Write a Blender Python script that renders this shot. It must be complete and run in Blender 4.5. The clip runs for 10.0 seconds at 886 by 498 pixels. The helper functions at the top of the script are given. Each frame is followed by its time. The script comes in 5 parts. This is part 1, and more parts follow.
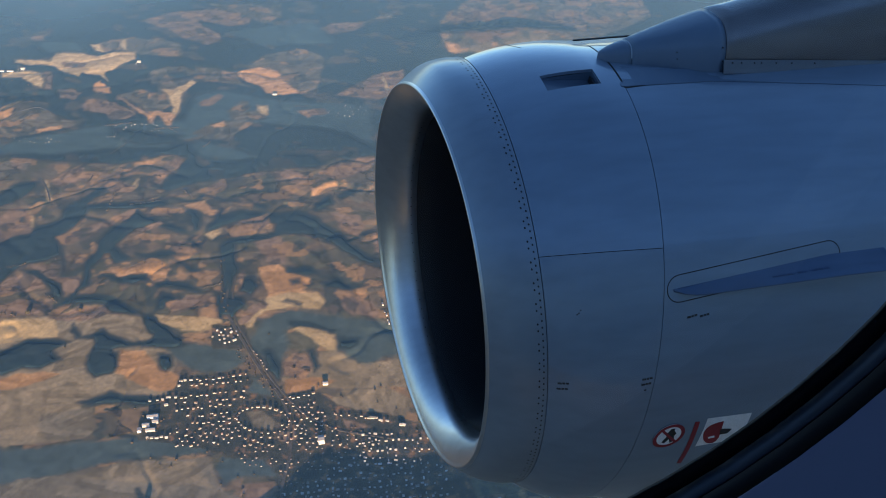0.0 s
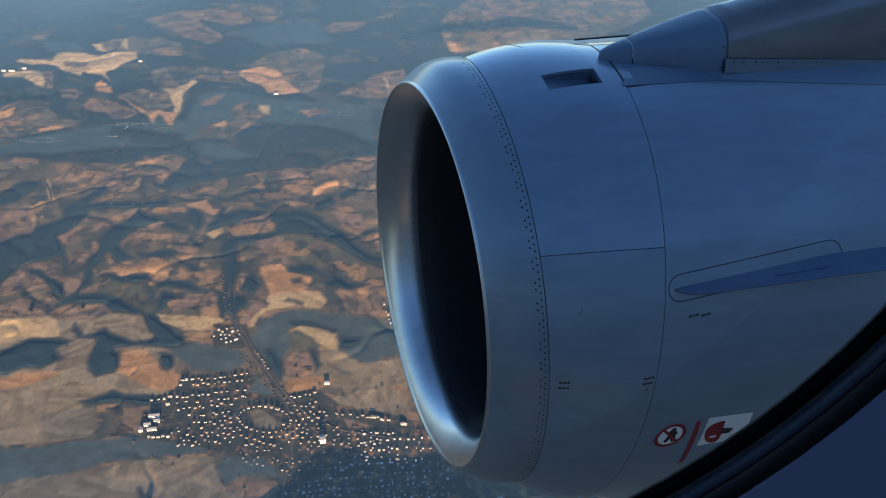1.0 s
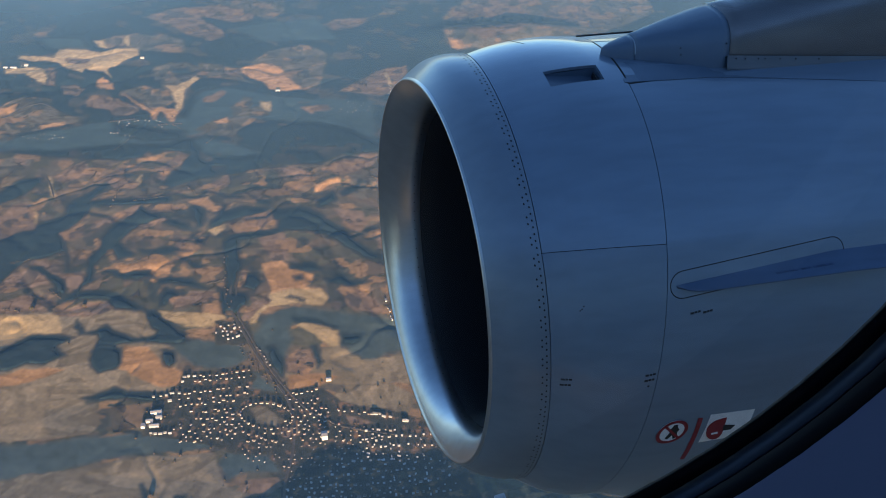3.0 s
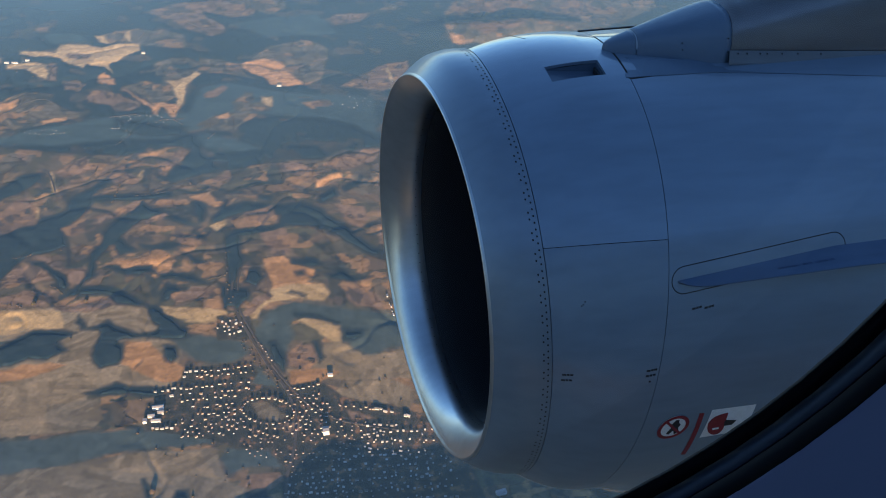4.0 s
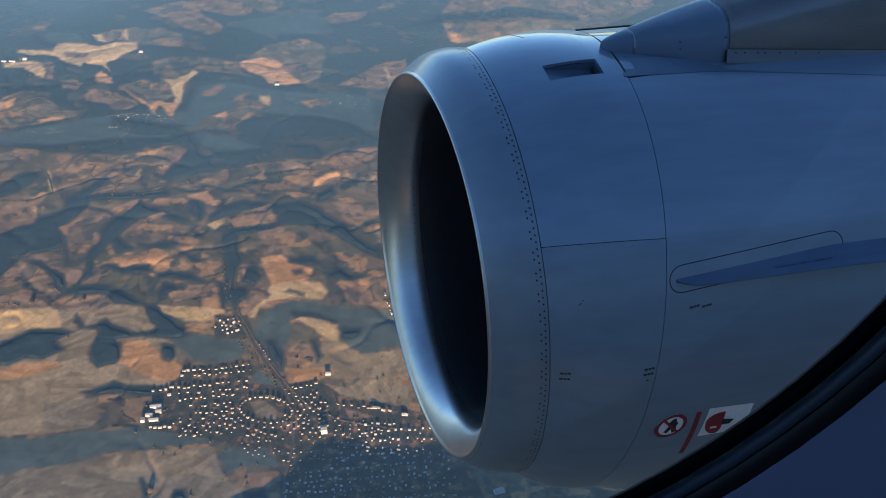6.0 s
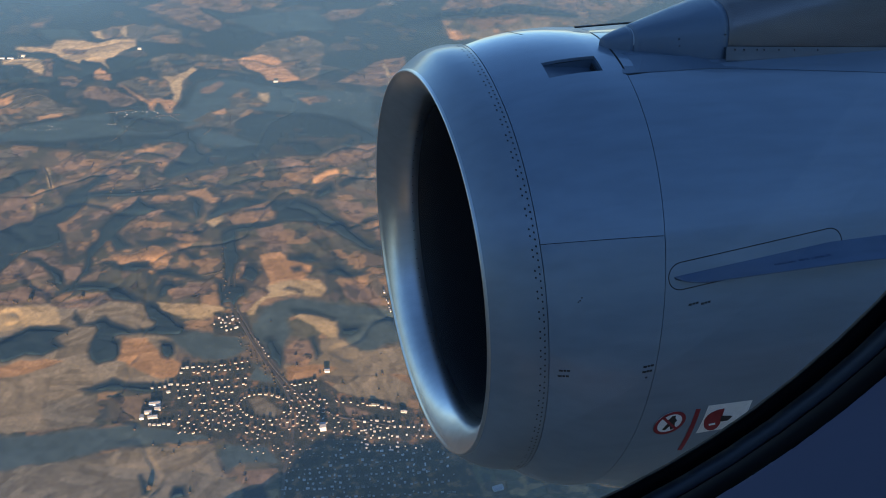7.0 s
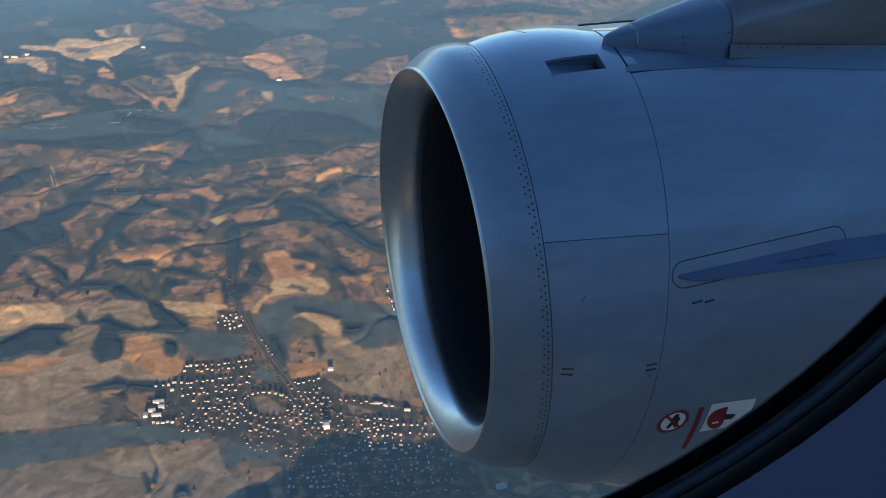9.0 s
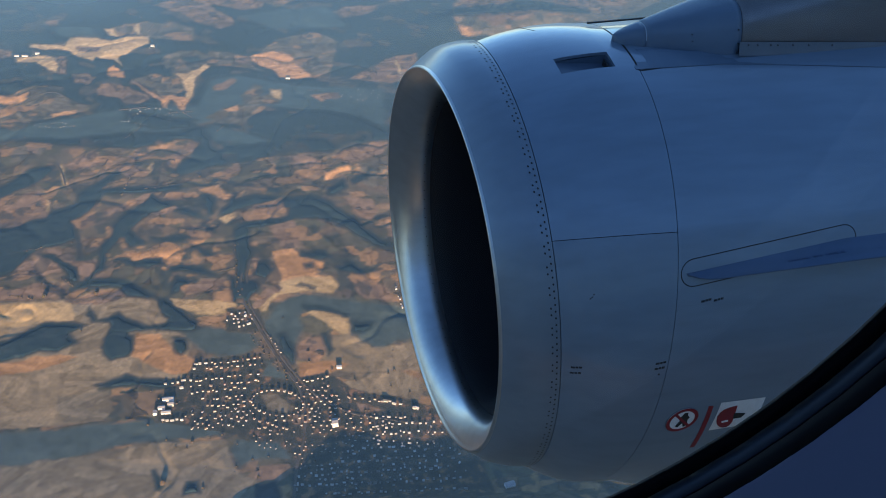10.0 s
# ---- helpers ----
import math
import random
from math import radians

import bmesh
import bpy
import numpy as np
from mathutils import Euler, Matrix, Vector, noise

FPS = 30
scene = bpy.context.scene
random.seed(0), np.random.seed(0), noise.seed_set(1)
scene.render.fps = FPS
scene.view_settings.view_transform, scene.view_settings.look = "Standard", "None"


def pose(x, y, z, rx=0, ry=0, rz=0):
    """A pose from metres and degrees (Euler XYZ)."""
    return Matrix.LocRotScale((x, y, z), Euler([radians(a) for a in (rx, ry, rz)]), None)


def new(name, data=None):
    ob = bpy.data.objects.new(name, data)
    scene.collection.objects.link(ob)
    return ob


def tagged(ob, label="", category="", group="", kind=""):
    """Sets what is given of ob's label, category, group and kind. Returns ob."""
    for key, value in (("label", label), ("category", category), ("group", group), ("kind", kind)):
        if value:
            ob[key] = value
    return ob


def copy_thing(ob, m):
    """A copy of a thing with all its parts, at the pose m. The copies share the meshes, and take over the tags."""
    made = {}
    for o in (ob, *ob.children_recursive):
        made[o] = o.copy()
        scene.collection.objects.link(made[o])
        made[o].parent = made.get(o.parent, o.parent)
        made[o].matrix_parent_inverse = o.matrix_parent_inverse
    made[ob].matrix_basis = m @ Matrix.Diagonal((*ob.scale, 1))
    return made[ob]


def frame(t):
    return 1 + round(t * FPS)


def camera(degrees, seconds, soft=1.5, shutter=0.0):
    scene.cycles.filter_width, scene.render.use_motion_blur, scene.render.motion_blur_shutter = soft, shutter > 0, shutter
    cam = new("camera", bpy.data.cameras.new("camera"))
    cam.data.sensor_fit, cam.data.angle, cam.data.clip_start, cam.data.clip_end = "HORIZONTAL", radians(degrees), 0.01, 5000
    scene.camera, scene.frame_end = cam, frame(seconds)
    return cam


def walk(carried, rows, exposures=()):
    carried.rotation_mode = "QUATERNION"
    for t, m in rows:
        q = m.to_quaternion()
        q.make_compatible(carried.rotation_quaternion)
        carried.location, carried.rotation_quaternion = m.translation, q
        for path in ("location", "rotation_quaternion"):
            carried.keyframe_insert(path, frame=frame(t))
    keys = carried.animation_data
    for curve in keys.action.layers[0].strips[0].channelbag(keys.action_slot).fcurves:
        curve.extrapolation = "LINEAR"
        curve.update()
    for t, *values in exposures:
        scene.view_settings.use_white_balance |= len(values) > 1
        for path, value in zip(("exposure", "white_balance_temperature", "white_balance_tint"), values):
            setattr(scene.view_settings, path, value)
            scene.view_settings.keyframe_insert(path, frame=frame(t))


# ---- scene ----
# ---- camera and walk ----
ALT = 1600.0
LENS = 54.0
cam = camera(LENS, 10.0, soft=1.0)
BASE = pose(0, 0, ALT, 53.0, 0, 0)
# seconds, degrees looked up, degrees looked left from the base pose
SWAY = [
    (0.0, 0.60, -0.20), (0.5, 0.56, -0.10), (1.0, 0.56, -0.11), (1.5, 0.57, -0.20), (2.0, 0.53, -0.16),
    (2.5, 0.465, -0.08), (4.0, 0.04, 0.095), (4.5, -0.04, 0.04), (5.0, 0.0, 0.0), (5.5, 0.0, -0.01),
    (7.0, -0.22, -0.11), (7.5, -0.285, -0.11), (8.0, -0.305, -0.05), (8.5, -0.33, 0.025), (9.0, -0.335, 0.11),
    (9.5, -0.39, 0.29), (10.0, -0.45, 0.67),
]
walk(cam, [(t, BASE @ pose(0, 0, 0, up, left, 0)) for t, up, left in SWAY], exposures=[(0.0, 1.42, 6700, 9), (9.7, 1.42, 6700, 9), (10.0, 1.50, 6700, 9)])

# ---- light ----
SUN_FROM = Vector((0.15, -0.975, 0.0)).normalized()
SUN_HEIGHT = 11.5
world = bpy.data.worlds.new("world")
scene.world = world
world.use_nodes = True
wn = world.node_tree.nodes
sky = wn.new("ShaderNodeTexSky")
sky.sky_type = "NISHITA"
sky.sun_disc = False
sky.sun_elevation = radians(SUN_HEIGHT)
sky.sun_rotation = math.atan2(SUN_FROM.x, SUN_FROM.y)
sky.altitude = 1600
sky.ozone_density = 3.9
sky.dust_density = 0.4
wn["Background"].inputs["Strength"].default_value = 0.112
world.node_tree.links.new(sky.outputs["Color"], wn["Background"].inputs["Color"])
sun = new("sun", bpy.data.lights.new("sun", "SUN"))
sun.data.energy = 5.0
sun.data.angle = radians(0.5)
sun.data.color = (1.0, 0.66, 0.35)
sun_way = -(SUN_FROM * math.cos(radians(SUN_HEIGHT)) + Vector((0, 0, math.sin(radians(SUN_HEIGHT)))))
sun.matrix_world = pose(0, 0, ALT + 60) @ sun_way.to_track_quat("-Z", "Y").to_matrix().to_4x4()

# The aeroplane's own axes: x aft, y outboard to starboard, z up; origin at the eye.
AIR = pose(0, 0, ALT, 0, 3.80, 14.63)


# ---- materials ----
def shader(name, base, rough=0.5, metal=0.0, coat=0.0):
    m = bpy.data.materials.new(name)
    m.use_nodes = True
    b = m.node_tree.nodes["Principled BSDF"]
    b.inputs["Base Color"].default_value = (*base, 1)
    b.inputs["Roughness"].default_value = rough
    b.inputs["Metallic"].default_value = metal
    b.inputs["Coat Weight"].default_value = coat
    b.inputs["Coat Roughness"].default_value = 0.12
    b.inputs["Specular IOR Level"].default_value = 0.5 if metal else 0.35
    return m, m.node_tree.nodes, m.node_tree.links, b


def node(nodes, kind, **props):
    n = nodes.new("ShaderNode" + kind)
    for k, v in props.items():
        if k in n.inputs:
            n.inputs[k].default_value = v
    return n


def ramp(nodes, stops, mode="LINEAR"):
    r = nodes.new("ShaderNodeValToRGB")
    r.color_ramp.interpolation = mode
    e = r.color_ramp.elements
    while len(e) < len(stops):
        e.new(0.5)
    for el, (at, c) in zip(e, stops):
        el.position = at
        el.color = (*c, 1) if len(c) == 3 else c
    return r


def mixcol(nodes, links, fac, a, b, mode="MIX"):
    n = nodes.new("ShaderNodeMix")
    n.data_type = "RGBA"
    n.blend_type = mode
    for sock, v in ((n.inputs[0], fac), (n.inputs[6], a), (n.inputs[7], b)):
        if isinstance(v, bpy.types.NodeSocket):
            links.new(v, sock)
        elif isinstance(v, tuple):
            sock.default_value = (*v, 1)
        else:
            sock.default_value = v
    return n.outputs[2]


def mathn(nodes, links, op, a, b=0.0):
    n = nodes.new("ShaderNodeMath")
    n.operation = op
    for i, v in enumerate((a, b)):
        if isinstance(v, bpy.types.NodeSocket):
            links.new(v, n.inputs[i])
        else:
            n.inputs[i].default_value = v
    return n.outputs[0]


def skin(name, base, rough, metal, coat, grime, scale=5.0, bump=0.15, patchy=0.2):
    """Painted or bare sheet metal with faint streaks along the airflow, grime and ripple."""
    m, n, l, b = shader(name, base, rough, metal, coat)
    tc = n.new("ShaderNodeTexCoord")
    mp = n.new("ShaderNodeMapping")
    mp.inputs["Scale"].default_value = (0.6, 3.0, 3.0)
    l.new(tc.outputs["Object"], mp.inputs["Vector"])
    streak = node(n, "TexNoise", Scale=scale, Detail=6.0, Roughness=0.6)
    l.new(mp.outputs["Vector"], streak.inputs["Vector"])
    fine = node(n, "TexNoise", Scale=14.0, Detail=3.0)
    l.new(tc.outputs["Object"], fine.inputs["Vector"])
    r1 = ramp(n, [(0.32, (1 - grime,) * 3), (0.62, (1, 1, 1))])
    l.new(streak.outputs["Fac"], r1.inputs["Fac"])
    l.new(mixcol(n, l, 1.0, base, r1.outputs["Color"], "MULTIPLY"), b.inputs["Base Color"])
    rr = n.new("ShaderNodeMapRange")
    rr.inputs[3].default_value = rough * (1 - patchy)
    rr.inputs[4].default_value = rough * (1 + patchy)
    l.new(fine.outputs["Fac"], rr.inputs[0])
    l.new(rr.outputs[0], b.inputs["Roughness"])
    big = node(n, "TexNoise", Scale=2.2, Detail=1.0)
    l.new(tc.outputs["Object"], big.inputs["Vector"])
    bp = n.new("ShaderNodeBump")
    bp.inputs["Strength"].default_value = bump
    bp.inputs["Distance"].default_value = 0.01
    l.new(big.outputs["Fac"], bp.inputs["Height"])
    l.new(bp.outputs["Normal"], b.inputs["Normal"])
    return m


def plain(name, base, rough=0.5, metal=0.0, var=0.25, scale=40.0):
    m, n, l, b = shader(name, base, rough, metal)
    tc = n.new("ShaderNodeTexCoord")
    t = node(n, "TexNoise", Scale=scale, Detail=4.0)
    l.new(tc.outputs["Object"], t.inputs["Vector"])
    r = ramp(n, [(0.3, (1 - var,) * 3), (0.7, (1, 1, 1))])
    l.new(t.outputs["Fac"], r.inputs["Fac"])
    l.new(mixcol(n, l, 1.0, base, r.outputs["Color"], "MULTIPLY"), b.inputs["Base Color"])
    return m


COWL = skin("cowl_paint", (0.195, 0.262, 0.342), 0.32, 0.30, 0.85, 0.14)
LIP = skin("lip_aluminium", (0.52, 0.54, 0.56), 0.30, 1.0, 0.0, 0.10, patchy=0.06)
COWL.node_tree.nodes["Principled BSDF"].inputs["Coat Roughness"].default_value = 0.06
TRAY = skin("vent_tray", (0.085, 0.125, 0.18), 0.4, 0.0, 0.2, 0.2)
LIP_OUT = skin("lip_paint", (0.225, 0.275, 0.330), 0.32, 0.35, 0.4, 0.12, patchy=0.06)
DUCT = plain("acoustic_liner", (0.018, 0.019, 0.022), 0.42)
SEAL_PALE = plain("pale_sealant", (0.42, 0.48, 0.54), 0.5)
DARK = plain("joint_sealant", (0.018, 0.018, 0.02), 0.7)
# darker and bluer base colour than the cowl
FIN = skin("strake_blue", (0.075, 0.122, 0.210), 0.46, 0.0, 0.4, 0.2)
TITAN = skin("pylon_metal", (0.185, 0.178, 0.185), 0.25, 0.6, 0.3, 0.25)
FLANGE = skin("flange_paint", (0.135, 0.160, 0.195), 0.35, 0.1, 0.3, 0.2)
PYLON = skin("pylon_paint", (0.112, 0.160, 0.222), 0.42, 0.0, 0.25, 0.12)
FUSE = skin("fuselage_paint", (0.46, 0.46, 0.46), 0.3, 0.0, 0.5, 0.06)
RUBBER = plain("black_rubber", (0.006, 0.006, 0.008), 0.7)
RUBBER.node_tree.nodes["Principled BSDF"].inputs["Specular IOR Level"].default_value = 0.12
BEZEL = plain("bezel_plastic", (0.045, 0.055, 0.075), 0.5)
LINING = plain("lining_plastic", (0.42, 0.44, 0.48), 0.55, var=0.06)
RED = plain("marking_red", (0.30, 0.02, 0.03), 0.5)
WHITE = plain("marking_white", (0.85, 0.84, 0.83), 0.5, var=0.1)
LETTERING = plain("worn_lettering", (0.030, 0.034, 0.042), 0.6, var=0.5, scale=120.0)
BLACK = plain("marking_black", (0.02, 0.02, 0.022), 0.5)
BLADE = plain("fan_blade_titanium", (0.10, 0.10, 0.11), 0.35, 0.8)


# ---- mesh helpers ----
def from_arrays(name, verts, faces, material, smooth=False):
    me = bpy.data.meshes.new(name)
    me.from_pydata([tuple(v) for v in verts], [], [tuple(f) for f in faces])
    me.materials.append(material)
    if smooth:
        me.shade_smooth()
    me.update()
    return me


def part(name, me, parent, label=""):
    ob = new(name, me)
    ob.parent = parent
    return tagged(ob, label)


def thing(name, at, label, category, group="", kind=""):
    ob = new(name)
    ob.empty_display_size = 0.2
    ob.matrix_world = at
    return tagged(ob, label, category, group, kind)


def grid_faces(rows, cols, closed=False, flip=False):
    out = []
    for i in range(rows - 1):
        for j in range(cols if closed else cols - 1):
            k = (j + 1) % cols
            f = (i * cols + j, i * cols + k, (i + 1) * cols + k, (i + 1) * cols + j)
            out.append(f[::-1] if flip else f)
    return out


# ---- the ground ----
def hash_grid(seed, n=512):
    return np.random.RandomState(seed).rand(n, n)


def value_noise(x, y, size, seed):
    g = hash_grid(seed)
    u, v = x / size, y / size
    i, j = np.floor(u).astype(int), np.floor(v).astype(int)
    a, b = u - i, v - j
    a, b = a * a * (3 - 2 * a), b * b * (3 - 2 * b)
    i, j = i % 512, j % 512
    i1, j1 = (i + 1) % 512, (j + 1) % 512
    return (g[i, j] * (1 - a) + g[i1, j] * a) * (1 - b) + (g[i, j1] * (1 - a) + g[i1, j1] * a) * b


def fbm(x, y, size, seed, octaves=4):
    total, amp, norm = 0.0, 1.0, 0.0
    for k in range(octaves):
        total = total + amp * value_noise(x + 37.1 * k, y - 19.7 * k, size / 2 ** k, seed + k)
        norm += amp
        amp *= 0.5
    return total / norm


HILLS = []


def hill(x, y, along, across, height, turn=0.0):
    """A long rounded hill: its middle, its half-lengths, its height and the degrees its crest turns from the x axis."""
    HILLS.append((x, y, along, across, height, radians(turn)))


# crests that throw the large shadows; the near one is unseen, added to shade the town
hill(-60, 1120, 400, 75, 47, 4)
hill(300, 3750, 400, 170, 50, 4)


def height(x, y):
    """The rolling ground: broad swells, creased by small valleys and flat under the town."""
    x, y = np.asarray(x, float), np.asarray(y, float)
    h = 14 + 18 * (fbm(x + 0.25 * y, y * 1.2, 900, 11, 2) - 0.5) + 6.5 * (fbm(x + 0.4 * y, y, 260, 21, 3) - 0.5) + 1.8 * (fbm(x, y, 110, 31, 4) - 0.5)
    for size, seed, deep, wide in ((820, 141, 4, 0.016), (520, 161, 3, 0.014)):
        v = fbm(x + 0.3 * y, y - 0.3 * x, size, seed, 5) - 0.5
        h = h - deep * np.exp(-(v / wide) ** 2)
    flat = np.exp(-(((x + 420) / 330) ** 2 + ((y - 1440) / 190) ** 2))
    h = h * (1 - 0.85 * flat) + 4 * flat
    for hx, hy, a, b, t, q in HILLS:
        dx, dy = x - hx, y - hy
        u = (dx * math.cos(q) + dy * math.sin(q)) / a
        v = (-dx * math.sin(q) + dy * math.cos(q)) / b
        v = np.where(v > 0, v * 1.45, v)
        h = h + t * np.exp(-np.abs(u) ** 3 - v * v) * (0.75 + 0.5 * fbm(x, y, 120, 61, 3))
    return h


AREAS = []


def area(cover, *points):
    """A patch of land under one cover, by its corners; a later patch lies over an earlier one."""
    AREAS.append((cover, np.array(points, float)))


# the far range: dark woods and valleys, dusk shade and haze painted into their colour
area("wood_shade", (-3687, 4803), (2852, 4803), (2338, 3722), (784, 3589), (-51, 2973), (-210, 2704), (-291, 2704), (-369, 2676), (-444, 2633), (-602, 2626), (-677, 2595), (-750, 2567), (-841, 2537), (-922, 2475), (-960, 2511), (-934, 2600), (-909, 2708), (-1004, 2722), (-1073, 2676), (-1168, 2659), (-1272, 2672), (-1458, 2686), (-1587, 2706), (-2438, 2767))
# pale blue valley haze and shade, painted as a ground colour
area("haze_tint", (-2239, 2782), (-1625, 2801), (-1426, 2885), (-1314, 2931), (-1242, 2975), (-984, 2983), (-992, 3209), (-886, 3249), (-714, 3187), (-504, 3138), (-414, 3141), (-277, 3114), (-234, 2773), (-347, 2889), (-480, 2934), (-719, 2958), (-928, 2832), (-996, 2770), (-1200, 2766), (-1389, 2720), (-1591, 2715), (-2200, 2713))
area("haze_tint", (-907, 2833), (-705, 2757), (-636, 2708), (-733, 2686), (-859, 2708), (-915, 2775))
area("wood_shade", (-1254, 2943), (-1138, 2913), (-954, 2857), (-962, 2803), (-1105, 2793), (-1216, 2855))
# hilltops and fields of the far range, sunlight put into their bright colours
area("lit_straw", (-1853, 3539), (-1689, 3530), (-1682, 3579), (-1496, 3580), (-1446, 3619), (-1347, 3622), (-1320, 3549), (-1363, 3505), (-1387, 3421), (-1415, 3395), (-1371, 3313), (-1433, 3377), (-1513, 3407), (-1511, 3362), (-1597, 3406), (-1663, 3477), (-1755, 3476), (-1836, 3499))
area("lit_straw", (-1859, 3403), (-1758, 3420), (-1672, 3396), (-1624, 3254), (-1676, 3281), (-1755, 3351), (-1830, 3359))
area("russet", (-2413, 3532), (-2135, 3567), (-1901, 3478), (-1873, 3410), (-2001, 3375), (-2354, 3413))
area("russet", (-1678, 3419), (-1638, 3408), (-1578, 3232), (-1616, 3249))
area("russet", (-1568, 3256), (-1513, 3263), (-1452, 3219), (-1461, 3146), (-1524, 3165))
area("lit_ochre", (-1433, 3288), (-1415, 3321), (-1350, 3259), (-1327, 3207), (-1383, 3217), (-1416, 3249))
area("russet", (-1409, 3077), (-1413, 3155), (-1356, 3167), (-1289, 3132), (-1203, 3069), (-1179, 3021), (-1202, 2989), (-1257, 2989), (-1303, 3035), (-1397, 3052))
area("dull", (-1975, 3015), (-1732, 3065), (-1688, 3124), (-1634, 3155), (-1540, 3114), (-1533, 3064), (-1469, 3009), (-1350, 2943), (-1435, 2911), (-1505, 2868), (-1600, 2840), (-1630, 2813), (-1871, 2794))
area("lit_ochre", (-1853, 3036), (-1724, 3046), (-1664, 3074), (-1666, 3010), (-1698, 2981), (-1820, 2963))
area("lit_ochre", (-1521, 2902), (-1435, 2942), (-1431, 2911), (-1499, 2880))
area("dull", (-1242, 3415), (-1173, 3477), (-1089, 3479), (-1038, 3433), (-1016, 3315), (-1051, 3219), (-1108, 3219), (-1166, 3248))
area("dull", (-1301, 3198), (-1234, 3259), (-1106, 3209), (-1065, 3109), (-1100, 3052), (-1113, 3019), (-1144, 3031), (-1212, 3121))
area("lit_straw", (-1169, 3259), (-1093, 3249), (-1032, 3335), (-1009, 3315), (-1044, 3219), (-1030, 3133), (-1020, 3027), (-1039, 3012), (-1080, 3159), (-1108, 3219), (-1162, 3233))
area("lit_ochre", (-1298, 3188), (-1201, 3099), (-1140, 3044), (-1102, 3062), (-1021, 3022), (-1027, 2939), (-1064, 2984), (-1100, 3013), (-1102, 2962), (-1137, 3003), (-1206, 3079))
area("russet", (-1436, 3987), (-1303, 4099), (-1173, 4134), (-1014, 4173), (-904, 4023), (-903, 3935), (-1023, 3937), (-1169, 3995), (-1013, 3822), (-990, 3749), (-1053, 3708), (-1202, 3798), (-1276, 3885), (-1372, 3947))
area("dull", (-1176, 4213), (-797, 4211), (-756, 4029), (-838, 3952), (-932, 4024))
area("dull", (-1495, 3741), (-1403, 3777), (-1242, 3750), (-1170, 3719), (-1125, 3560), (-1223, 3576), (-1326, 3592), (-1426, 3638), (-1475, 3674))
area("russet", (-1870, 3782), (-1812, 3824), (-1805, 3747), (-1831, 3732))
area("lit_straw", (-1571, 3698), (-1524, 3710), (-1466, 3613), (-1525, 3633))
area("dull", (-831, 3462), (-792, 3587), (-710, 3624), (-613, 3653), (-499, 3566), (-498, 3401), (-496, 3235), (-546, 3209), (-639, 3220), (-734, 3307), (-804, 3441))
area("lit_ochre", (-863, 3431), (-772, 3470), (-680, 3417), (-658, 3347), (-584, 3238), (-637, 3202), (-696, 3218), (-742, 3286), (-808, 3330), (-852, 3380))
area("dull", (-1053, 3480), (-951, 3456), (-862, 3427), (-829, 3319), (-745, 3265), (-824, 3292), (-947, 3322), (-1020, 3336))
area("russet", (-936, 3441), (-869, 3426), (-850, 3352), (-906, 3350))
area("russet", (-962, 3128), (-901, 3213), (-873, 3186), (-902, 3109), (-943, 3094))
area("dull", (-830, 3060), (-787, 3150), (-757, 3134), (-753, 3050), (-696, 3081), (-671, 3033), (-681, 2985), (-745, 2981), (-802, 2986))
area("lit_straw", (-724, 3110), (-684, 3112), (-669, 3018), (-703, 3042))
area("dull", (-931, 2874), (-889, 2945), (-831, 2978), (-744, 2976), (-717, 2945), (-752, 2898), (-782, 2835), (-865, 2833))
area("lit_ochre", (-871, 2941), (-830, 2973), (-814, 2933), (-852, 2919))
area("russet", (-561, 3060), (-453, 3082), (-438, 3048), (-511, 3013))
area("russet", (-425, 3211), (-337, 3322), (-249, 3419), (-154, 3444), (-146, 3215), (-213, 3184), (-257, 3163), (-327, 3186))
area("lit_straw", (-246, 3374), (-239, 3379), (-210, 3255), (-219, 3244))
area("russet", (-568, 3873), (-519, 3959), (-386, 3973), (-344, 3996), (-379, 3885), (-428, 3840), (-505, 3825))
area("dull", (-347, 3995), (-231, 4108), (-228, 4031), (-332, 3960))
area("dull", (-10, 3912), (16, 4057), (190, 4362), (1011, 4438), (1023, 4052), (676, 3715), (440, 3649), (187, 3575), (64, 3565), (15, 3652))
area("russet", (43, 4072), (269, 4207), (425, 4058), (370, 3727), (189, 3637), (116, 3721), (40, 3765))
area("lit_ochre", (32, 3662), (75, 3651), (83, 3569), (39, 3579))
area("lit_ochre", (636, 3922), (682, 3927), (670, 3823), (632, 3814))
area("russet", (479, 4055), (652, 4129), (746, 4015), (595, 3891), (449, 3766))
area("wood_shade", (-210, 3115), (-58, 3476), (14, 3547), (35, 3118), (-129, 2712), (-210, 2704))
# the middle hills: wooded valleys, hill shade painted into the same dark patches
area("wood_shade", (-1553, 2351), (-1483, 2452), (-1457, 2505), (-1411, 2538), (-1379, 2556), (-1366, 2503), (-1392, 2435), (-1425, 2400), (-1452, 2374), (-1526, 2289))
area("wood_shade", (-1686, 2107), (-1382, 2202), (-1295, 2230), (-1284, 2271), (-1228, 2316), (-1233, 2393), (-1193, 2433), (-1163, 2486), (-1137, 2555), (-1074, 2573), (-1142, 2451), (-1164, 2400), (-909, 2428), (-899, 2400), (-996, 2367), (-1153, 2367), (-1154, 2285), (-1191, 2210), (-1152, 2137), (-1184, 2093), (-1249, 2075), (-1268, 2024), (-1281, 1955), (-1530, 1799))
area("wood_shade", (-1252, 2048), (-1192, 2045), (-1123, 1993), (-1099, 1956), (-1139, 1966), (-1196, 2010))
area("wood_shade", (-1132, 1972), (-1112, 1985), (-1084, 1946), (-1085, 1916), (-1109, 1918))
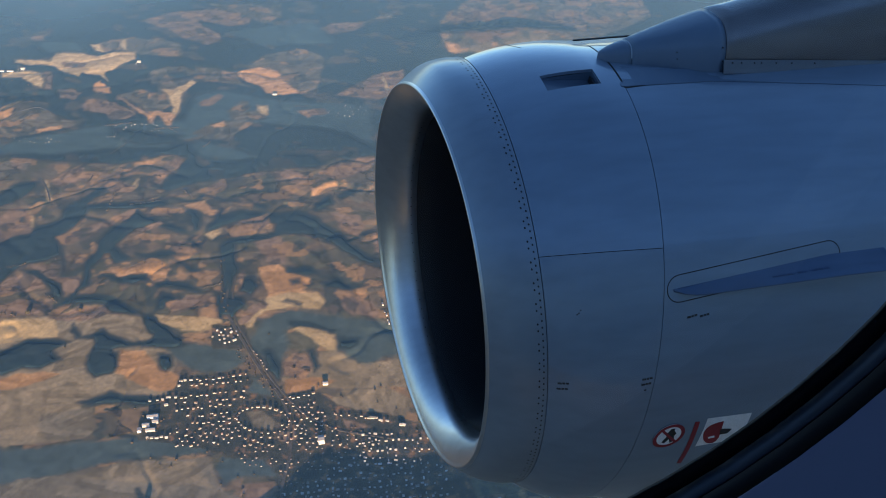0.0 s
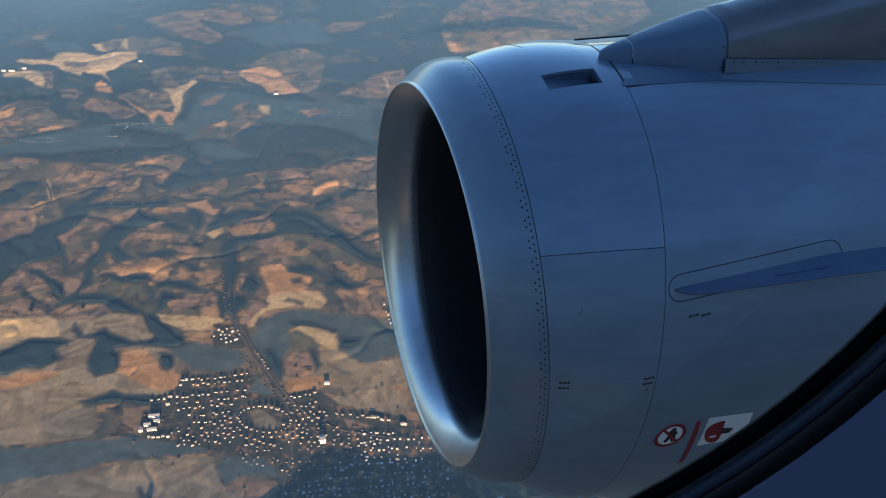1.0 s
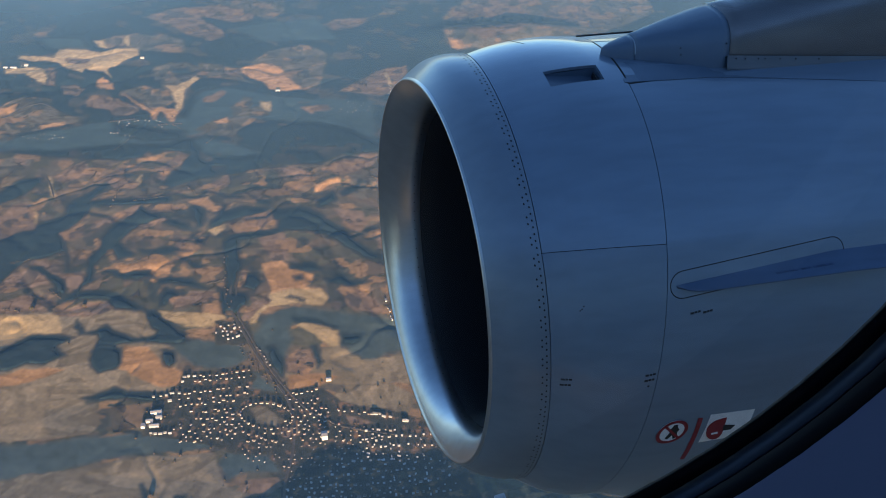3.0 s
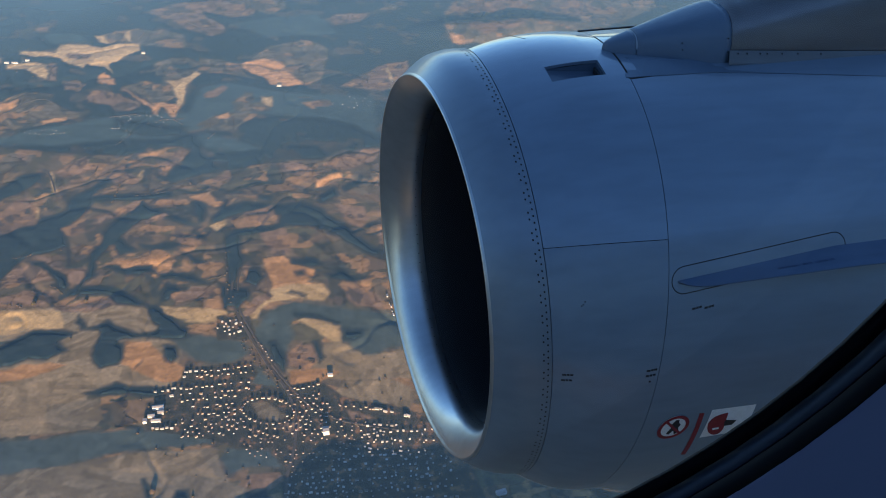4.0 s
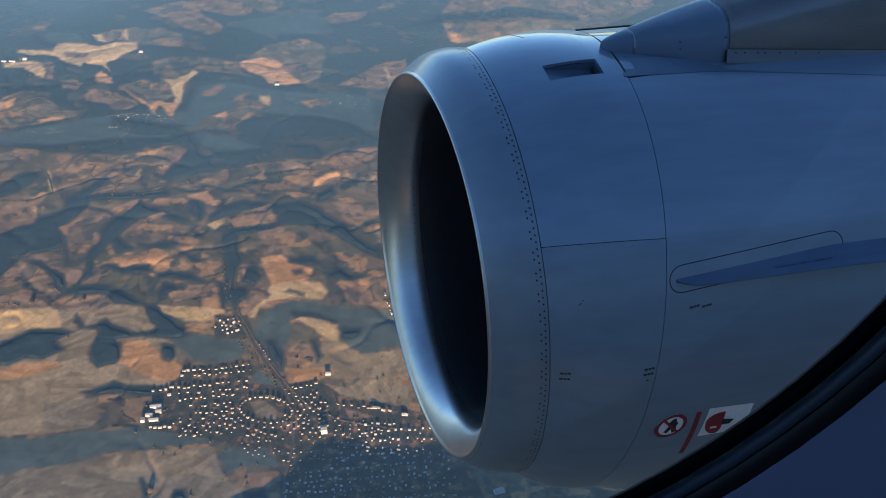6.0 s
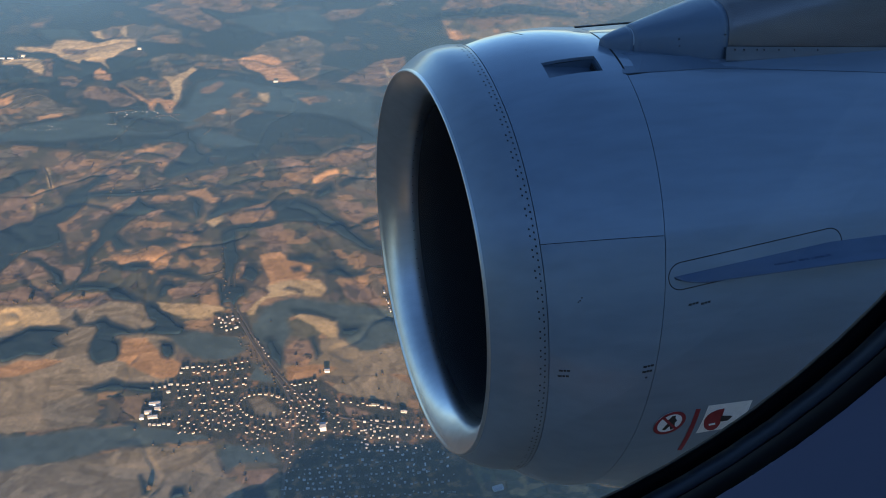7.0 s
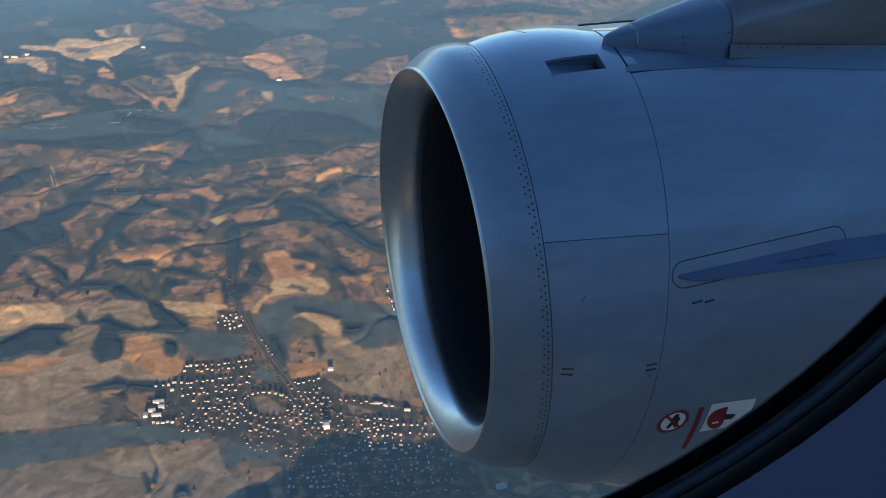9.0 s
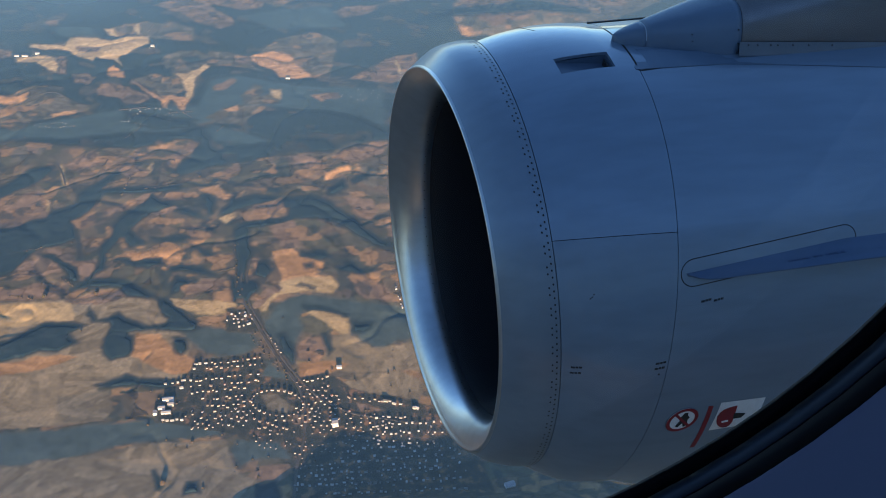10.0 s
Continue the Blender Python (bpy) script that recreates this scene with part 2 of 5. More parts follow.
area("wood_shade", (-987, 2367), (-941, 2334), (-878, 2301), (-815, 2268), (-779, 2226), (-807, 2231), (-887, 2269), (-960, 2266), (-983, 2225), (-997, 2181), (-1015, 2152), (-1023, 2095), (-1036, 2067), (-1022, 1987), (-1036, 1954), (-1048, 1916), (-1033, 1894), (-1083, 1873), (-1096, 1888), (-1066, 1921), (-1051, 1972), (-1052, 2026), (-1074, 2095), (-1053, 2137), (-1062, 2195), (-1050, 2240), (-1024, 2304), (-1003, 2357))
area("wood_shade", (-1162, 2137), (-1150, 2132), (-1112, 2030), (-1118, 2025))
area("wood_shade", (-1053, 1931), (-981, 1934), (-930, 1925), (-869, 1882), (-834, 1859), (-857, 1842), (-924, 1855), (-962, 1898), (-1033, 1894))
area("wood_shade", (-838, 1858), (-804, 1850), (-773, 1821), (-733, 1786), (-686, 1751), (-704, 1729), (-755, 1751), (-804, 1774), (-825, 1810))
area("wood_shade", (-1012, 2032), (-941, 2017), (-868, 2028), (-855, 1998), (-898, 1983), (-968, 1997))
area("wood_shade", (-840, 1982), (-803, 2002), (-731, 1981), (-680, 1936), (-723, 1945), (-793, 1963), (-824, 1954))
area("wood_shade", (-811, 2105), (-733, 2061), (-702, 2031), (-734, 2031), (-795, 2074))
area("wood_shade", (-785, 2211), (-734, 2177), (-727, 2143), (-764, 2159))
area("wood_shade", (-828, 2362), (-805, 2381), (-773, 2330), (-761, 2249), (-780, 2236), (-801, 2299))
area("wood_shade", (-748, 2275), (-711, 2330), (-653, 2362), (-578, 2356), (-520, 2340), (-469, 2365), (-409, 2332), (-349, 2271), (-290, 2212), (-231, 2135), (-170, 2092), (-210, 2074), (-245, 2096), (-301, 2145), (-368, 2205), (-432, 2223), (-494, 2222), (-542, 2191), (-602, 2179), (-630, 2165), (-614, 2103), (-596, 2055), (-604, 2006), (-599, 1935), (-626, 1935), (-645, 2020), (-667, 2103), (-676, 2174), (-650, 2204), (-591, 2221), (-522, 2234), (-520, 2281), (-589, 2308), (-657, 2287), (-697, 2261), (-727, 2231))
area("wood_shade", (-595, 2006), (-548, 2019), (-521, 1966), (-540, 1925), (-575, 1938))
area("wood_shade", (-620, 1935), (-556, 1925), (-554, 1877), (-576, 1824), (-607, 1841))
area("wood_shade", (-649, 1941), (-627, 1941), (-597, 1818), (-612, 1818))
area("wood_shade", (-353, 1989), (-305, 2008), (-237, 1978), (-203, 1970), (-235, 1957), (-283, 1951), (-334, 1963))
area("wood_shade", (-458, 2056), (-386, 2060), (-357, 2029), (-397, 2014), (-449, 2029))
area("wood_shade", (-417, 2393), (-368, 2465), (-343, 2401), (-385, 2363), (-411, 2345))
area("wood_shade", (-625, 2414), (-566, 2398), (-571, 2370), (-618, 2377))
area("wood_shade", (-805, 2464), (-664, 2421), (-661, 2407), (-802, 2449))
area("wood_shade", (-1034, 2160), (-995, 2175), (-930, 2097), (-985, 2082))
area("wood_shade", (-805, 1945), (-733, 1917), (-771, 1874), (-798, 1857), (-803, 1907))
# slopes of the middle hills, sunlight put into their brighter colours
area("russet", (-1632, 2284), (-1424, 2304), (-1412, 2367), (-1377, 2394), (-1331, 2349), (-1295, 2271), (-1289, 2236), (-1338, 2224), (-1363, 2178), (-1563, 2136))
area("wood_shade", (-1361, 2319), (-1344, 2334), (-1324, 2295), (-1343, 2296))
area("lit_ochre", (-992, 2051), (-945, 2058), (-909, 2084), (-873, 2111), (-823, 2080), (-805, 2051), (-805, 2010), (-844, 1997), (-869, 2030), (-917, 2024), (-948, 2012))
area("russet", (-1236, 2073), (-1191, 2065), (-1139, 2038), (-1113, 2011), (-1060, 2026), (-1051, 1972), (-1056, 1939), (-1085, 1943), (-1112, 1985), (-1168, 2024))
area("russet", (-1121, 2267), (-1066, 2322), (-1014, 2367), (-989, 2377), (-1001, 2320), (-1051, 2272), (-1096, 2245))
area("russet", (-1146, 2602), (-1101, 2634), (-1053, 2619), (-1112, 2570))
area("russet", (-991, 2617), (-939, 2707), (-905, 2696), (-913, 2639), (-950, 2585), (-957, 2535), (-980, 2536))
area("russet", (-1148, 2516), (-1120, 2565), (-1033, 2498), (-1044, 2468), (-1114, 2480))
area("lit_ochre", (-840, 2396), (-785, 2419), (-745, 2362), (-709, 2366), (-683, 2385), (-703, 2338), (-746, 2326), (-781, 2360), (-813, 2378))
area("russet", (-811, 2491), (-750, 2567), (-725, 2521), (-762, 2485))
area("russet", (-421, 2595), (-367, 2653), (-291, 2704), (-230, 2698), (-242, 2627), (-283, 2596), (-357, 2554))
area("lit_ochre", (-432, 2491), (-356, 2539), (-340, 2494), (-397, 2468), (-431, 2452))
area("russet", (-642, 2300), (-557, 2342), (-533, 2280), (-578, 2245), (-638, 2234))
area("russet", (-835, 2200), (-769, 2182), (-765, 2129), (-822, 2134))
area("russet", (-576, 2182), (-501, 2213), (-471, 2144), (-464, 2073), (-515, 2073), (-549, 2129))
area("russet", (-357, 2351), (-264, 2336), (-237, 2276), (-256, 2227), (-301, 2245))
area("russet", (-215, 2235), (-176, 2202), (-172, 2130), (-197, 2142))
area("russet", (-289, 1928), (-234, 1944), (-185, 1892), (-156, 1829), (-187, 1833), (-242, 1843), (-280, 1876))
area("russet", (-727, 1927), (-662, 1928), (-635, 1889), (-688, 1863), (-724, 1882))
area("russet", (-1250, 1879), (-1197, 1906), (-1104, 1916), (-1091, 1876), (-1142, 1845), (-1231, 1832), (-1468, 1834), (-1491, 1881))
area("russet", (-1235, 2024), (-1168, 2002), (-1144, 1958), (-1212, 1945), (-1265, 1916), (-1281, 1955), (-1262, 2010))
area("russet", (-290, 1843), (-324, 1867), (-306, 1886), (-281, 1867))
# stubble and tan fields round the town, the brightest with sunlight in their colour
area("lit_ochre", (-541, 2057), (-480, 2067), (-456, 2032), (-384, 2003), (-377, 1982), (-398, 1950), (-347, 1935), (-392, 1903), (-452, 1877), (-478, 1890), (-494, 1940), (-519, 1992))
area("lit_straw", (-491, 1920), (-429, 1940), (-356, 1940), (-323, 1903), (-336, 1864), (-420, 1873), (-481, 1860), (-501, 1836), (-514, 1790), (-551, 1790), (-541, 1841), (-500, 1877))
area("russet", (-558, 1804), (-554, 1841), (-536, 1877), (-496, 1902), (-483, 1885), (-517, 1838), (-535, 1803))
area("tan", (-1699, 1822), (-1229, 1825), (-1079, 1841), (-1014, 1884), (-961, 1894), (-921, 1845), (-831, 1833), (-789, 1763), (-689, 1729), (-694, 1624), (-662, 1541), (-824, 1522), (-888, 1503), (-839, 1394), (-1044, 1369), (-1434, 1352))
area("lit_straw", (-1373, 1798), (-1158, 1824), (-1068, 1834), (-1030, 1748), (-1118, 1740), (-1333, 1709))
area("russet", (-1091, 1832), (-1039, 1863), (-1014, 1884), (-953, 1892), (-921, 1855), (-949, 1832), (-1038, 1816))
area("lit_straw", (-794, 1843), (-689, 1830), (-603, 1820), (-598, 1791), (-652, 1769), (-735, 1792), (-780, 1817))
area("lit_ochre", (-1344, 1575), (-1135, 1592), (-1085, 1613), (-1037, 1622), (-974, 1611), (-1010, 1589), (-1079, 1562), (-1118, 1550), (-1321, 1526))
area("lit_ochre", (-847, 1698), (-783, 1694), (-734, 1640), (-671, 1604), (-669, 1558), (-719, 1551), (-804, 1601), (-835, 1618))
area("olive", (-977, 1476), (-857, 1493), (-823, 1429), (-840, 1398), (-930, 1386), (-967, 1431))
area("russet", (-407, 1613), (-416, 1655), (-388, 1690), (-342, 1694), (-325, 1625), (-353, 1593))
area("lit_straw", (-400, 1781), (-370, 1796), (-282, 1762), (-266, 1707), (-291, 1694), (-332, 1728), (-366, 1761))
area("tan", (-334, 1625), (-321, 1697), (-276, 1703), (-212, 1651), (-95, 1670), (-77, 1572), (-206, 1562), (-350, 1570), (-392, 1562), (-406, 1605), (-353, 1593))
area("lit_ochre", (-397, 1595), (-325, 1605), (-266, 1589), (-320, 1554), (-387, 1547))
area("tan", (-274, 1523), (-248, 1556), (-134, 1565), (-62, 1527), (-88, 1466), (-186, 1485), (-243, 1493))
area("olive", (-1379, 1254), (-1001, 1264), (-880, 1283), (-701, 1333), (-533, 1343), (-495, 1256), (-445, 1225), (-364, 1126), (-916, 1057), (-1264, 1055))
area("tan", (-839, 1277), (-700, 1328), (-569, 1330), (-508, 1256), (-683, 1270))
# hill shadows round the town, painted into the colour of meadows and woods
area("meadow_shade", (-1434, 1352), (-1041, 1361), (-939, 1374), (-836, 1385), (-735, 1405), (-655, 1411), (-551, 1395), (-541, 1350), (-639, 1345), (-764, 1323), (-880, 1283), (-1000, 1261), (-1374, 1246))
area("wood_shade", (-1295, 1624), (-1173, 1686), (-1142, 1721), (-1113, 1746), (-1060, 1746), (-993, 1730), (-1027, 1697), (-991, 1664), (-1033, 1630), (-1078, 1633), (-1114, 1613), (-1139, 1602), (-1267, 1564))
area("wood_shade", (-932, 1674), (-929, 1711), (-879, 1706), (-850, 1685), (-833, 1642), (-843, 1610), (-888, 1602), (-915, 1631))
area("wood_shade", (-926, 1702), (-940, 1764), (-917, 1780), (-896, 1763), (-818, 1729), (-783, 1742), (-773, 1760), (-743, 1765), (-674, 1729), (-594, 1708), (-589, 1683), (-662, 1676), (-728, 1703), (-806, 1714), (-877, 1700))
area("meadow_shade", (-729, 1707), (-659, 1730), (-533, 1708), (-506, 1656), (-568, 1615), (-651, 1629), (-702, 1670))
area("wood_shade", (-746, 1686), (-709, 1686), (-694, 1644), (-709, 1617), (-726, 1625))
area("wood_shade", (-897, 1510), (-862, 1531), (-832, 1549), (-771, 1536), (-728, 1533), (-684, 1525), (-693, 1504), (-747, 1501), (-799, 1509), (-866, 1501))
area("wood_shade", (-1010, 1771), (-1013, 1811), (-970, 1752), (-919, 1787), (-896, 1751), (-981, 1739))
area("meadow_shade", (-503, 1755), (-490, 1818), (-463, 1846), (-419, 1866), (-354, 1854), (-257, 1831), (-162, 1821), (-99, 1798), (-73, 1685), (-140, 1674), (-197, 1643), (-244, 1676), (-274, 1707), (-282, 1759), (-347, 1793), (-401, 1793), (-421, 1770), (-400, 1724), (-410, 1669), (-416, 1625), (-445, 1625), (-466, 1666), (-518, 1708), (-541, 1751))
area("wood_shade", (-420, 1818), (-349, 1807), (-283, 1777), (-288, 1764), (-354, 1791), (-409, 1795))
area("wood_shade", (-275, 1751), (-220, 1752), (-215, 1726), (-239, 1705), (-265, 1707))
area("wood_shade", (-352, 1707), (-337, 1711), (-312, 1645), (-325, 1625))
area("meadow_shade", (-504, 1626), (-453, 1586), (-402, 1532), (-427, 1509), (-473, 1528), (-502, 1576))
area("wood_shade", (-471, 1697), (-450, 1707), (-411, 1645), (-410, 1585), (-445, 1625))
# the town and its hamlets
area("garden", (-734, 1477), (-686, 1535), (-660, 1604), (-504, 1626), (-475, 1586), (-490, 1547), (-403, 1537), (-321, 1562), (-258, 1508), (-172, 1485), (-88, 1461), (48, 1396), (92, 1164), (-347, 1167), (-375, 1264), (-464, 1330), (-537, 1364), (-650, 1390), (-712, 1393))
area("garden", (-626, 1795), (-534, 1799), (-500, 1708), (-606, 1708))
area("olive", (-479, 1485), (-439, 1492), (-383, 1444), (-400, 1424), (-450, 1434))
area("meadow_shade", (-507, 1343), (-401, 1343), (-365, 1280), (-443, 1286), (-490, 1261), (-518, 1305))
area("russet", (-439, 1261), (-377, 1272), (-360, 1247), (-393, 1213), (-446, 1229))
area("russet", (-400, 1423), (-346, 1426), (-334, 1395), (-381, 1389))
area("russet", (-240, 1467), (-198, 1453), (-166, 1433), (-223, 1430))
# trees by the town, their long cast shadows painted into the same patches
area("wood_shade", (-683, 1254), (-672, 1251), (-643, 1207), (-648, 1193), (-660, 1194))
area("wood_shade", (-598, 1222), (-571, 1228), (-555, 1192), (-595, 1185))
area("wood_shade", (-443, 1214), (-394, 1223), (-372, 1168), (-434, 1170))
# small features of the hills
area("russet", (-1332, 2559), (-1265, 2652), (-1215, 2559), (-1280, 2518), (-1326, 2515))
area("dull", (-1565, 2652), (-1515, 2679), (-1448, 2662), (-1442, 2593), (-1526, 2557))
area("russet", (-1519, 2663), (-1491, 2679), (-1461, 2623), (-1490, 2616))
area("lit_straw", (-1049, 2519), (-1045, 2563), (-1036, 2556), (-1031, 2498))
area("lit_straw", (-1356, 2539), (-1351, 2546), (-1292, 2427), (-1297, 2420))
area("lit_straw", (-1335, 2349), (-1325, 2343), (-1293, 2275), (-1302, 2275))
area("russet", (-1203, 2218), (-1133, 2249), (-1108, 2201), (-1160, 2171))
area("russet", (-967, 2260), (-896, 2301), (-874, 2285), (-935, 2245))
area("lit_straw", (-738, 2225), (-696, 2258), (-686, 2233), (-709, 2190))
area("russet", (-598, 2598), (-521, 2615), (-446, 2561), (-469, 2513), (-550, 2535))
area("dull", (-319, 2558), (-232, 2577), (-219, 2453), (-268, 2402), (-319, 2452))
area("wood_shade", (-448, 1902), (-438, 1910), (-390, 1890), (-391, 1876))
area("wood_shade", (-437, 1997), (-412, 2003), (-402, 1983), (-427, 1976))
area("russet", (-593, 1992), (-590, 2041), (-578, 2046), (-577, 1966))
area("wood_shade", (-729, 2329), (-716, 2383), (-701, 2362), (-711, 2306))
area("wood_shade", (-348, 2452), (-277, 2522), (-266, 2496), (-326, 2425))
area("russet", (-775, 1893), (-708, 1916), (-693, 1871), (-750, 1857))
area("wood_shade", (-939, 2132), (-837, 2140), (-762, 2114), (-830, 2112), (-917, 2111))
area("lit_straw", (-1691, 3604), (-1580, 3610), (-1496, 3580), (-1588, 3557), (-1675, 3561))
area("russet", (-1637, 3521), (-1522, 3505), (-1528, 3452), (-1609, 3463))
area("wood_shade", (-1616, 3361), (-1519, 3351), (-1468, 3264), (-1565, 3248))
area("wood_shade", (-1367, 3477), (-1278, 3505), (-1209, 3522), (-1249, 3414), (-1204, 3302), (-1272, 3309), (-1313, 3252), (-1360, 3292), (-1366, 3393))
area("wood_shade", (-1157, 3411), (-1077, 3427), (-1037, 3356), (-1088, 3324), (-1137, 3351))
area("wood_shade", (-1213, 3285), (-1164, 3301), (-1129, 3228), (-1181, 3217))
area("dull", (-1536, 3710), (-1495, 3741), (-1451, 3637), (-1485, 3625))
area("lit_straw", (-1448, 3712), (-1437, 3762), (-1388, 3653), (-1394, 3640))
area("haze_tint", (-1846, 3719), (-1643, 3724), (-1559, 3621), (-1728, 3604))
area("haze_tint", (-1007, 3856), (-602, 3985), (-468, 3710), (-795, 3688))


# dark bluish colours here carry hill shade and haze, bright ones sunlight
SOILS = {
    "russet": (0.212, 0.152, 0.116), "lit_ochre": (0.540, 0.320, 0.165), "lit_straw": (0.540, 0.405, 0.225), "tan": (0.225, 0.188, 0.130),
    "olive": (0.165, 0.148, 0.115), "dull": (0.135, 0.125, 0.104), "haze_tint": (0.056, 0.098, 0.122), "meadow_shade": (0.062, 0.094, 0.106),
    "wood_shade": (0.020, 0.042, 0.060), "garden": (0.085, 0.075, 0.060),
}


def within(x, y, corners):
    """Metres inside a patch, below 0 outside it."""
    best, odd = np.full(x.shape, 1e9), np.zeros(x.shape, bool)
    for (x0, y0), (x1, y1) in zip(corners, np.roll(corners, -1, 0)):
        dx, dy = x1 - x0, y1 - y0
        f = np.clip(((x - x0) * dx + (y - y0) * dy) / max(dx * dx + dy * dy, 1e-6), 0, 1)
        best = np.minimum(best, (x - x0 - f * dx) ** 2 + (y - y0 - f * dy) ** 2)
        if dy:
            odd ^= ((y0 > y) != (y1 > y)) & (x < x0 + (y - y0) * dx / dy)
    return np.sqrt(best) * np.where(odd, 1, -1)


def fields(x, y):
    """The patchwork of fields: a random number for each field, its strip's number, and the metres to its nearest edge."""
    x, y = np.asarray(x, float), np.asarray(y, float)
    q = radians(12)
    bend = 26 * (fbm(x, y, 420, 401, 3) - 0.5)
    sway = 22 * (fbm(x, y, 380, 411, 3) - 0.5)
    u = (x * math.cos(q) + y * math.sin(q) + bend) / 92
    v = (-x * math.sin(q) + y * math.cos(q) + sway) / 62
    h = [hash_grid(421 + k, 256) for k in range(4)]
    i, j = np.floor(u).astype(int), np.floor(v).astype(int)
    first, second = np.full(x.shape, 9.0), np.full(x.shape, 9.0)
    tone, cut, lean = np.zeros(x.shape), np.zeros(x.shape), np.zeros(x.shape)
    for di in (-1, 0, 1):
        for dj in (-1, 0, 1):
            a, b = (i + di) % 256, (j + dj) % 256
            du = np.abs(u - (i + di + 0.12 + 0.76 * h[0][a, b]))
            dv = np.abs(v - (j + dj + 0.12 + 0.76 * h[1][a, b]))
            d = 0.6 * np.maximum(du, dv) + 0.4 * np.hypot(du, dv)
            near = d < first
            second = np.where(near, first, np.minimum(second, d))
            tone = np.where(near, h[2][a, b], tone)
            cut = np.where(near, h[3][a, b], cut)
            lean = np.where(near, h[0][b, a], lean)
            first = np.where(near, d, first)
    along = u * np.cos(lean * 6.3) + v * np.sin(lean * 6.3)
    strip = np.where(cut > 0.45, np.floor(along * (2 + 3 * cut)), 0)
    shade = (tone * 7.13 + strip * 0.377) % 1.0
    return shade, tone, (second - first) * 64


def land(x, y):
    """What lies on the ground: its base colour, with shade, haze and sunlight painted in, and how far it is wooded,
    garden or open field.
    """
    x, y = np.asarray(x, float), np.asarray(y, float)
    shade, tone, edge = fields(x, y)
    earth = np.array([(0.095, 0.080, 0.062), (0.140, 0.112, 0.084), (0.110, 0.098, 0.072), (0.165, 0.126, 0.088), (0.085, 0.074, 0.056),
                      (0.180, 0.122, 0.084), (0.120, 0.112, 0.076), (0.195, 0.140, 0.096), (0.092, 0.088, 0.062), (0.240, 0.155, 0.098)])
    c = (0.026 + 0.64 * np.array((1.00, 1.10, 1.14)) * earth)[np.minimum((shade * 10).astype(int), 9)]
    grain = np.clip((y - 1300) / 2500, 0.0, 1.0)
    warp = 4.5 + 8 * grain
    u = x + warp * (2 * fbm(x, y, 70, 301, 4) - 1) + 0.5 * warp * (2 * fbm(x, y, 16, 321, 2) - 1)
    v = y + 1.3 * warp * (2 * fbm(x, y, 70, 311, 4) - 1) + 0.7 * warp * (2 * fbm(x, y, 16, 331, 2) - 1)
    soft = 3.0 + 6.0 * grain
    wood_shade, garden, sown = np.zeros(x.shape), np.zeros(x.shape), np.zeros(x.shape)
    for cover, corners in AREAS:
        low, high = corners.min(0) - 30, corners.max(0) + 30
        k = (u > low[0]) & (u < high[0]) & (v > low[1]) & (v < high[1])
        if not k.any():
            continue
        d = within(u[k], v[k], corners)
        # softer edges where a patch carries shade or haze in its colour
        if cover in ("wood_shade", "meadow_shade", "haze_tint"):
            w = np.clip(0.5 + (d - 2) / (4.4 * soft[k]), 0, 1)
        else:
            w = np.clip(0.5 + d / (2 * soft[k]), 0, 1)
        vary = 0.74 + 0.52 * shade[k] if cover not in ("wood_shade", "haze_tint", "meadow_shade") else 0.92 + 0.16 * tone[k]
        # bright fields get paler with distance, standing in for sunlit slopes
        vary = vary * ((0.92 if cover == "tan" else 0.60) + 0.64 * grain[k]) if cover in ("lit_straw", "lit_ochre", "tan") else vary
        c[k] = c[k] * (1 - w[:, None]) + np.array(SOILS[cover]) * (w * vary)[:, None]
        wood_shade[k] = wood_shade[k] * (1 - w) + w * (cover == "wood_shade")
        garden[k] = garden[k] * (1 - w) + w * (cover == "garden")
        sown[k] = sown[k] * (1 - w) + w * (cover not in ("wood_shade", "dull", "russet"))
    # scrub and bare spots on the open hills, haze painted in patches over the far woods
    open_land = np.clip(1 - sown - 0.85 * wood_shade - garden, 0, 1)
    glade = np.clip((fbm(x + 0.3 * y, y * 1.2, 85, 491, 4) - 0.615) * 10, 0, 0.6) * wood_shade * np.clip((y - 2300) / 500, 0.15, 1)
    tint = np.where((shade > 0.5)[..., None], np.array(SOILS["russet"]), np.array(SOILS["dull"]))
    c = c * (1 - glade[..., None]) + tint * glade[..., None]
    wood_shade = wood_shade - glade
    scrub = np.clip((fbm(x + 0.3 * y, y, 44, 461, 4) - 0.58) * 9, 0, 0.6) * open_land
    c = c * (1 - scrub[..., None]) + np.array(SOILS["wood_shade"]) * scrub[..., None]
    bare = np.clip((fbm(x - 0.2 * y, y * 1.3, 60, 471, 4) - 0.60) * 10, 0, 0.5) * open_land
    c = c * (1 - bare[..., None]) + np.array(SOILS["lit_ochre"]) * 0.8 * bare[..., None]
    haze_patch = np.clip((fbm(x + 0.5 * y, y * 0.6, 300, 481, 4) - 0.47) * 5, 0, 1) * np.clip((y - 2500) / 400, 0, 1) * 0.8
    wood_shade = wood_shade * (1 - 0.55 * haze_patch)
    c = c * (1 - (haze_patch * wood_shade)[..., None]) + np.array(SOILS["haze_tint"]) * (haze_patch * wood_shade)[..., None]
    margin = np.clip(1 - edge / 4.0, 0, 1) * np.clip((fbm(x, y, 160, 441, 2) - 0.42) * 8, 0, 1) * (1 - 0.8 * sown)
    return c * (1 - 0.5 * margin[..., None]), wood_shade, garden, sown, edge


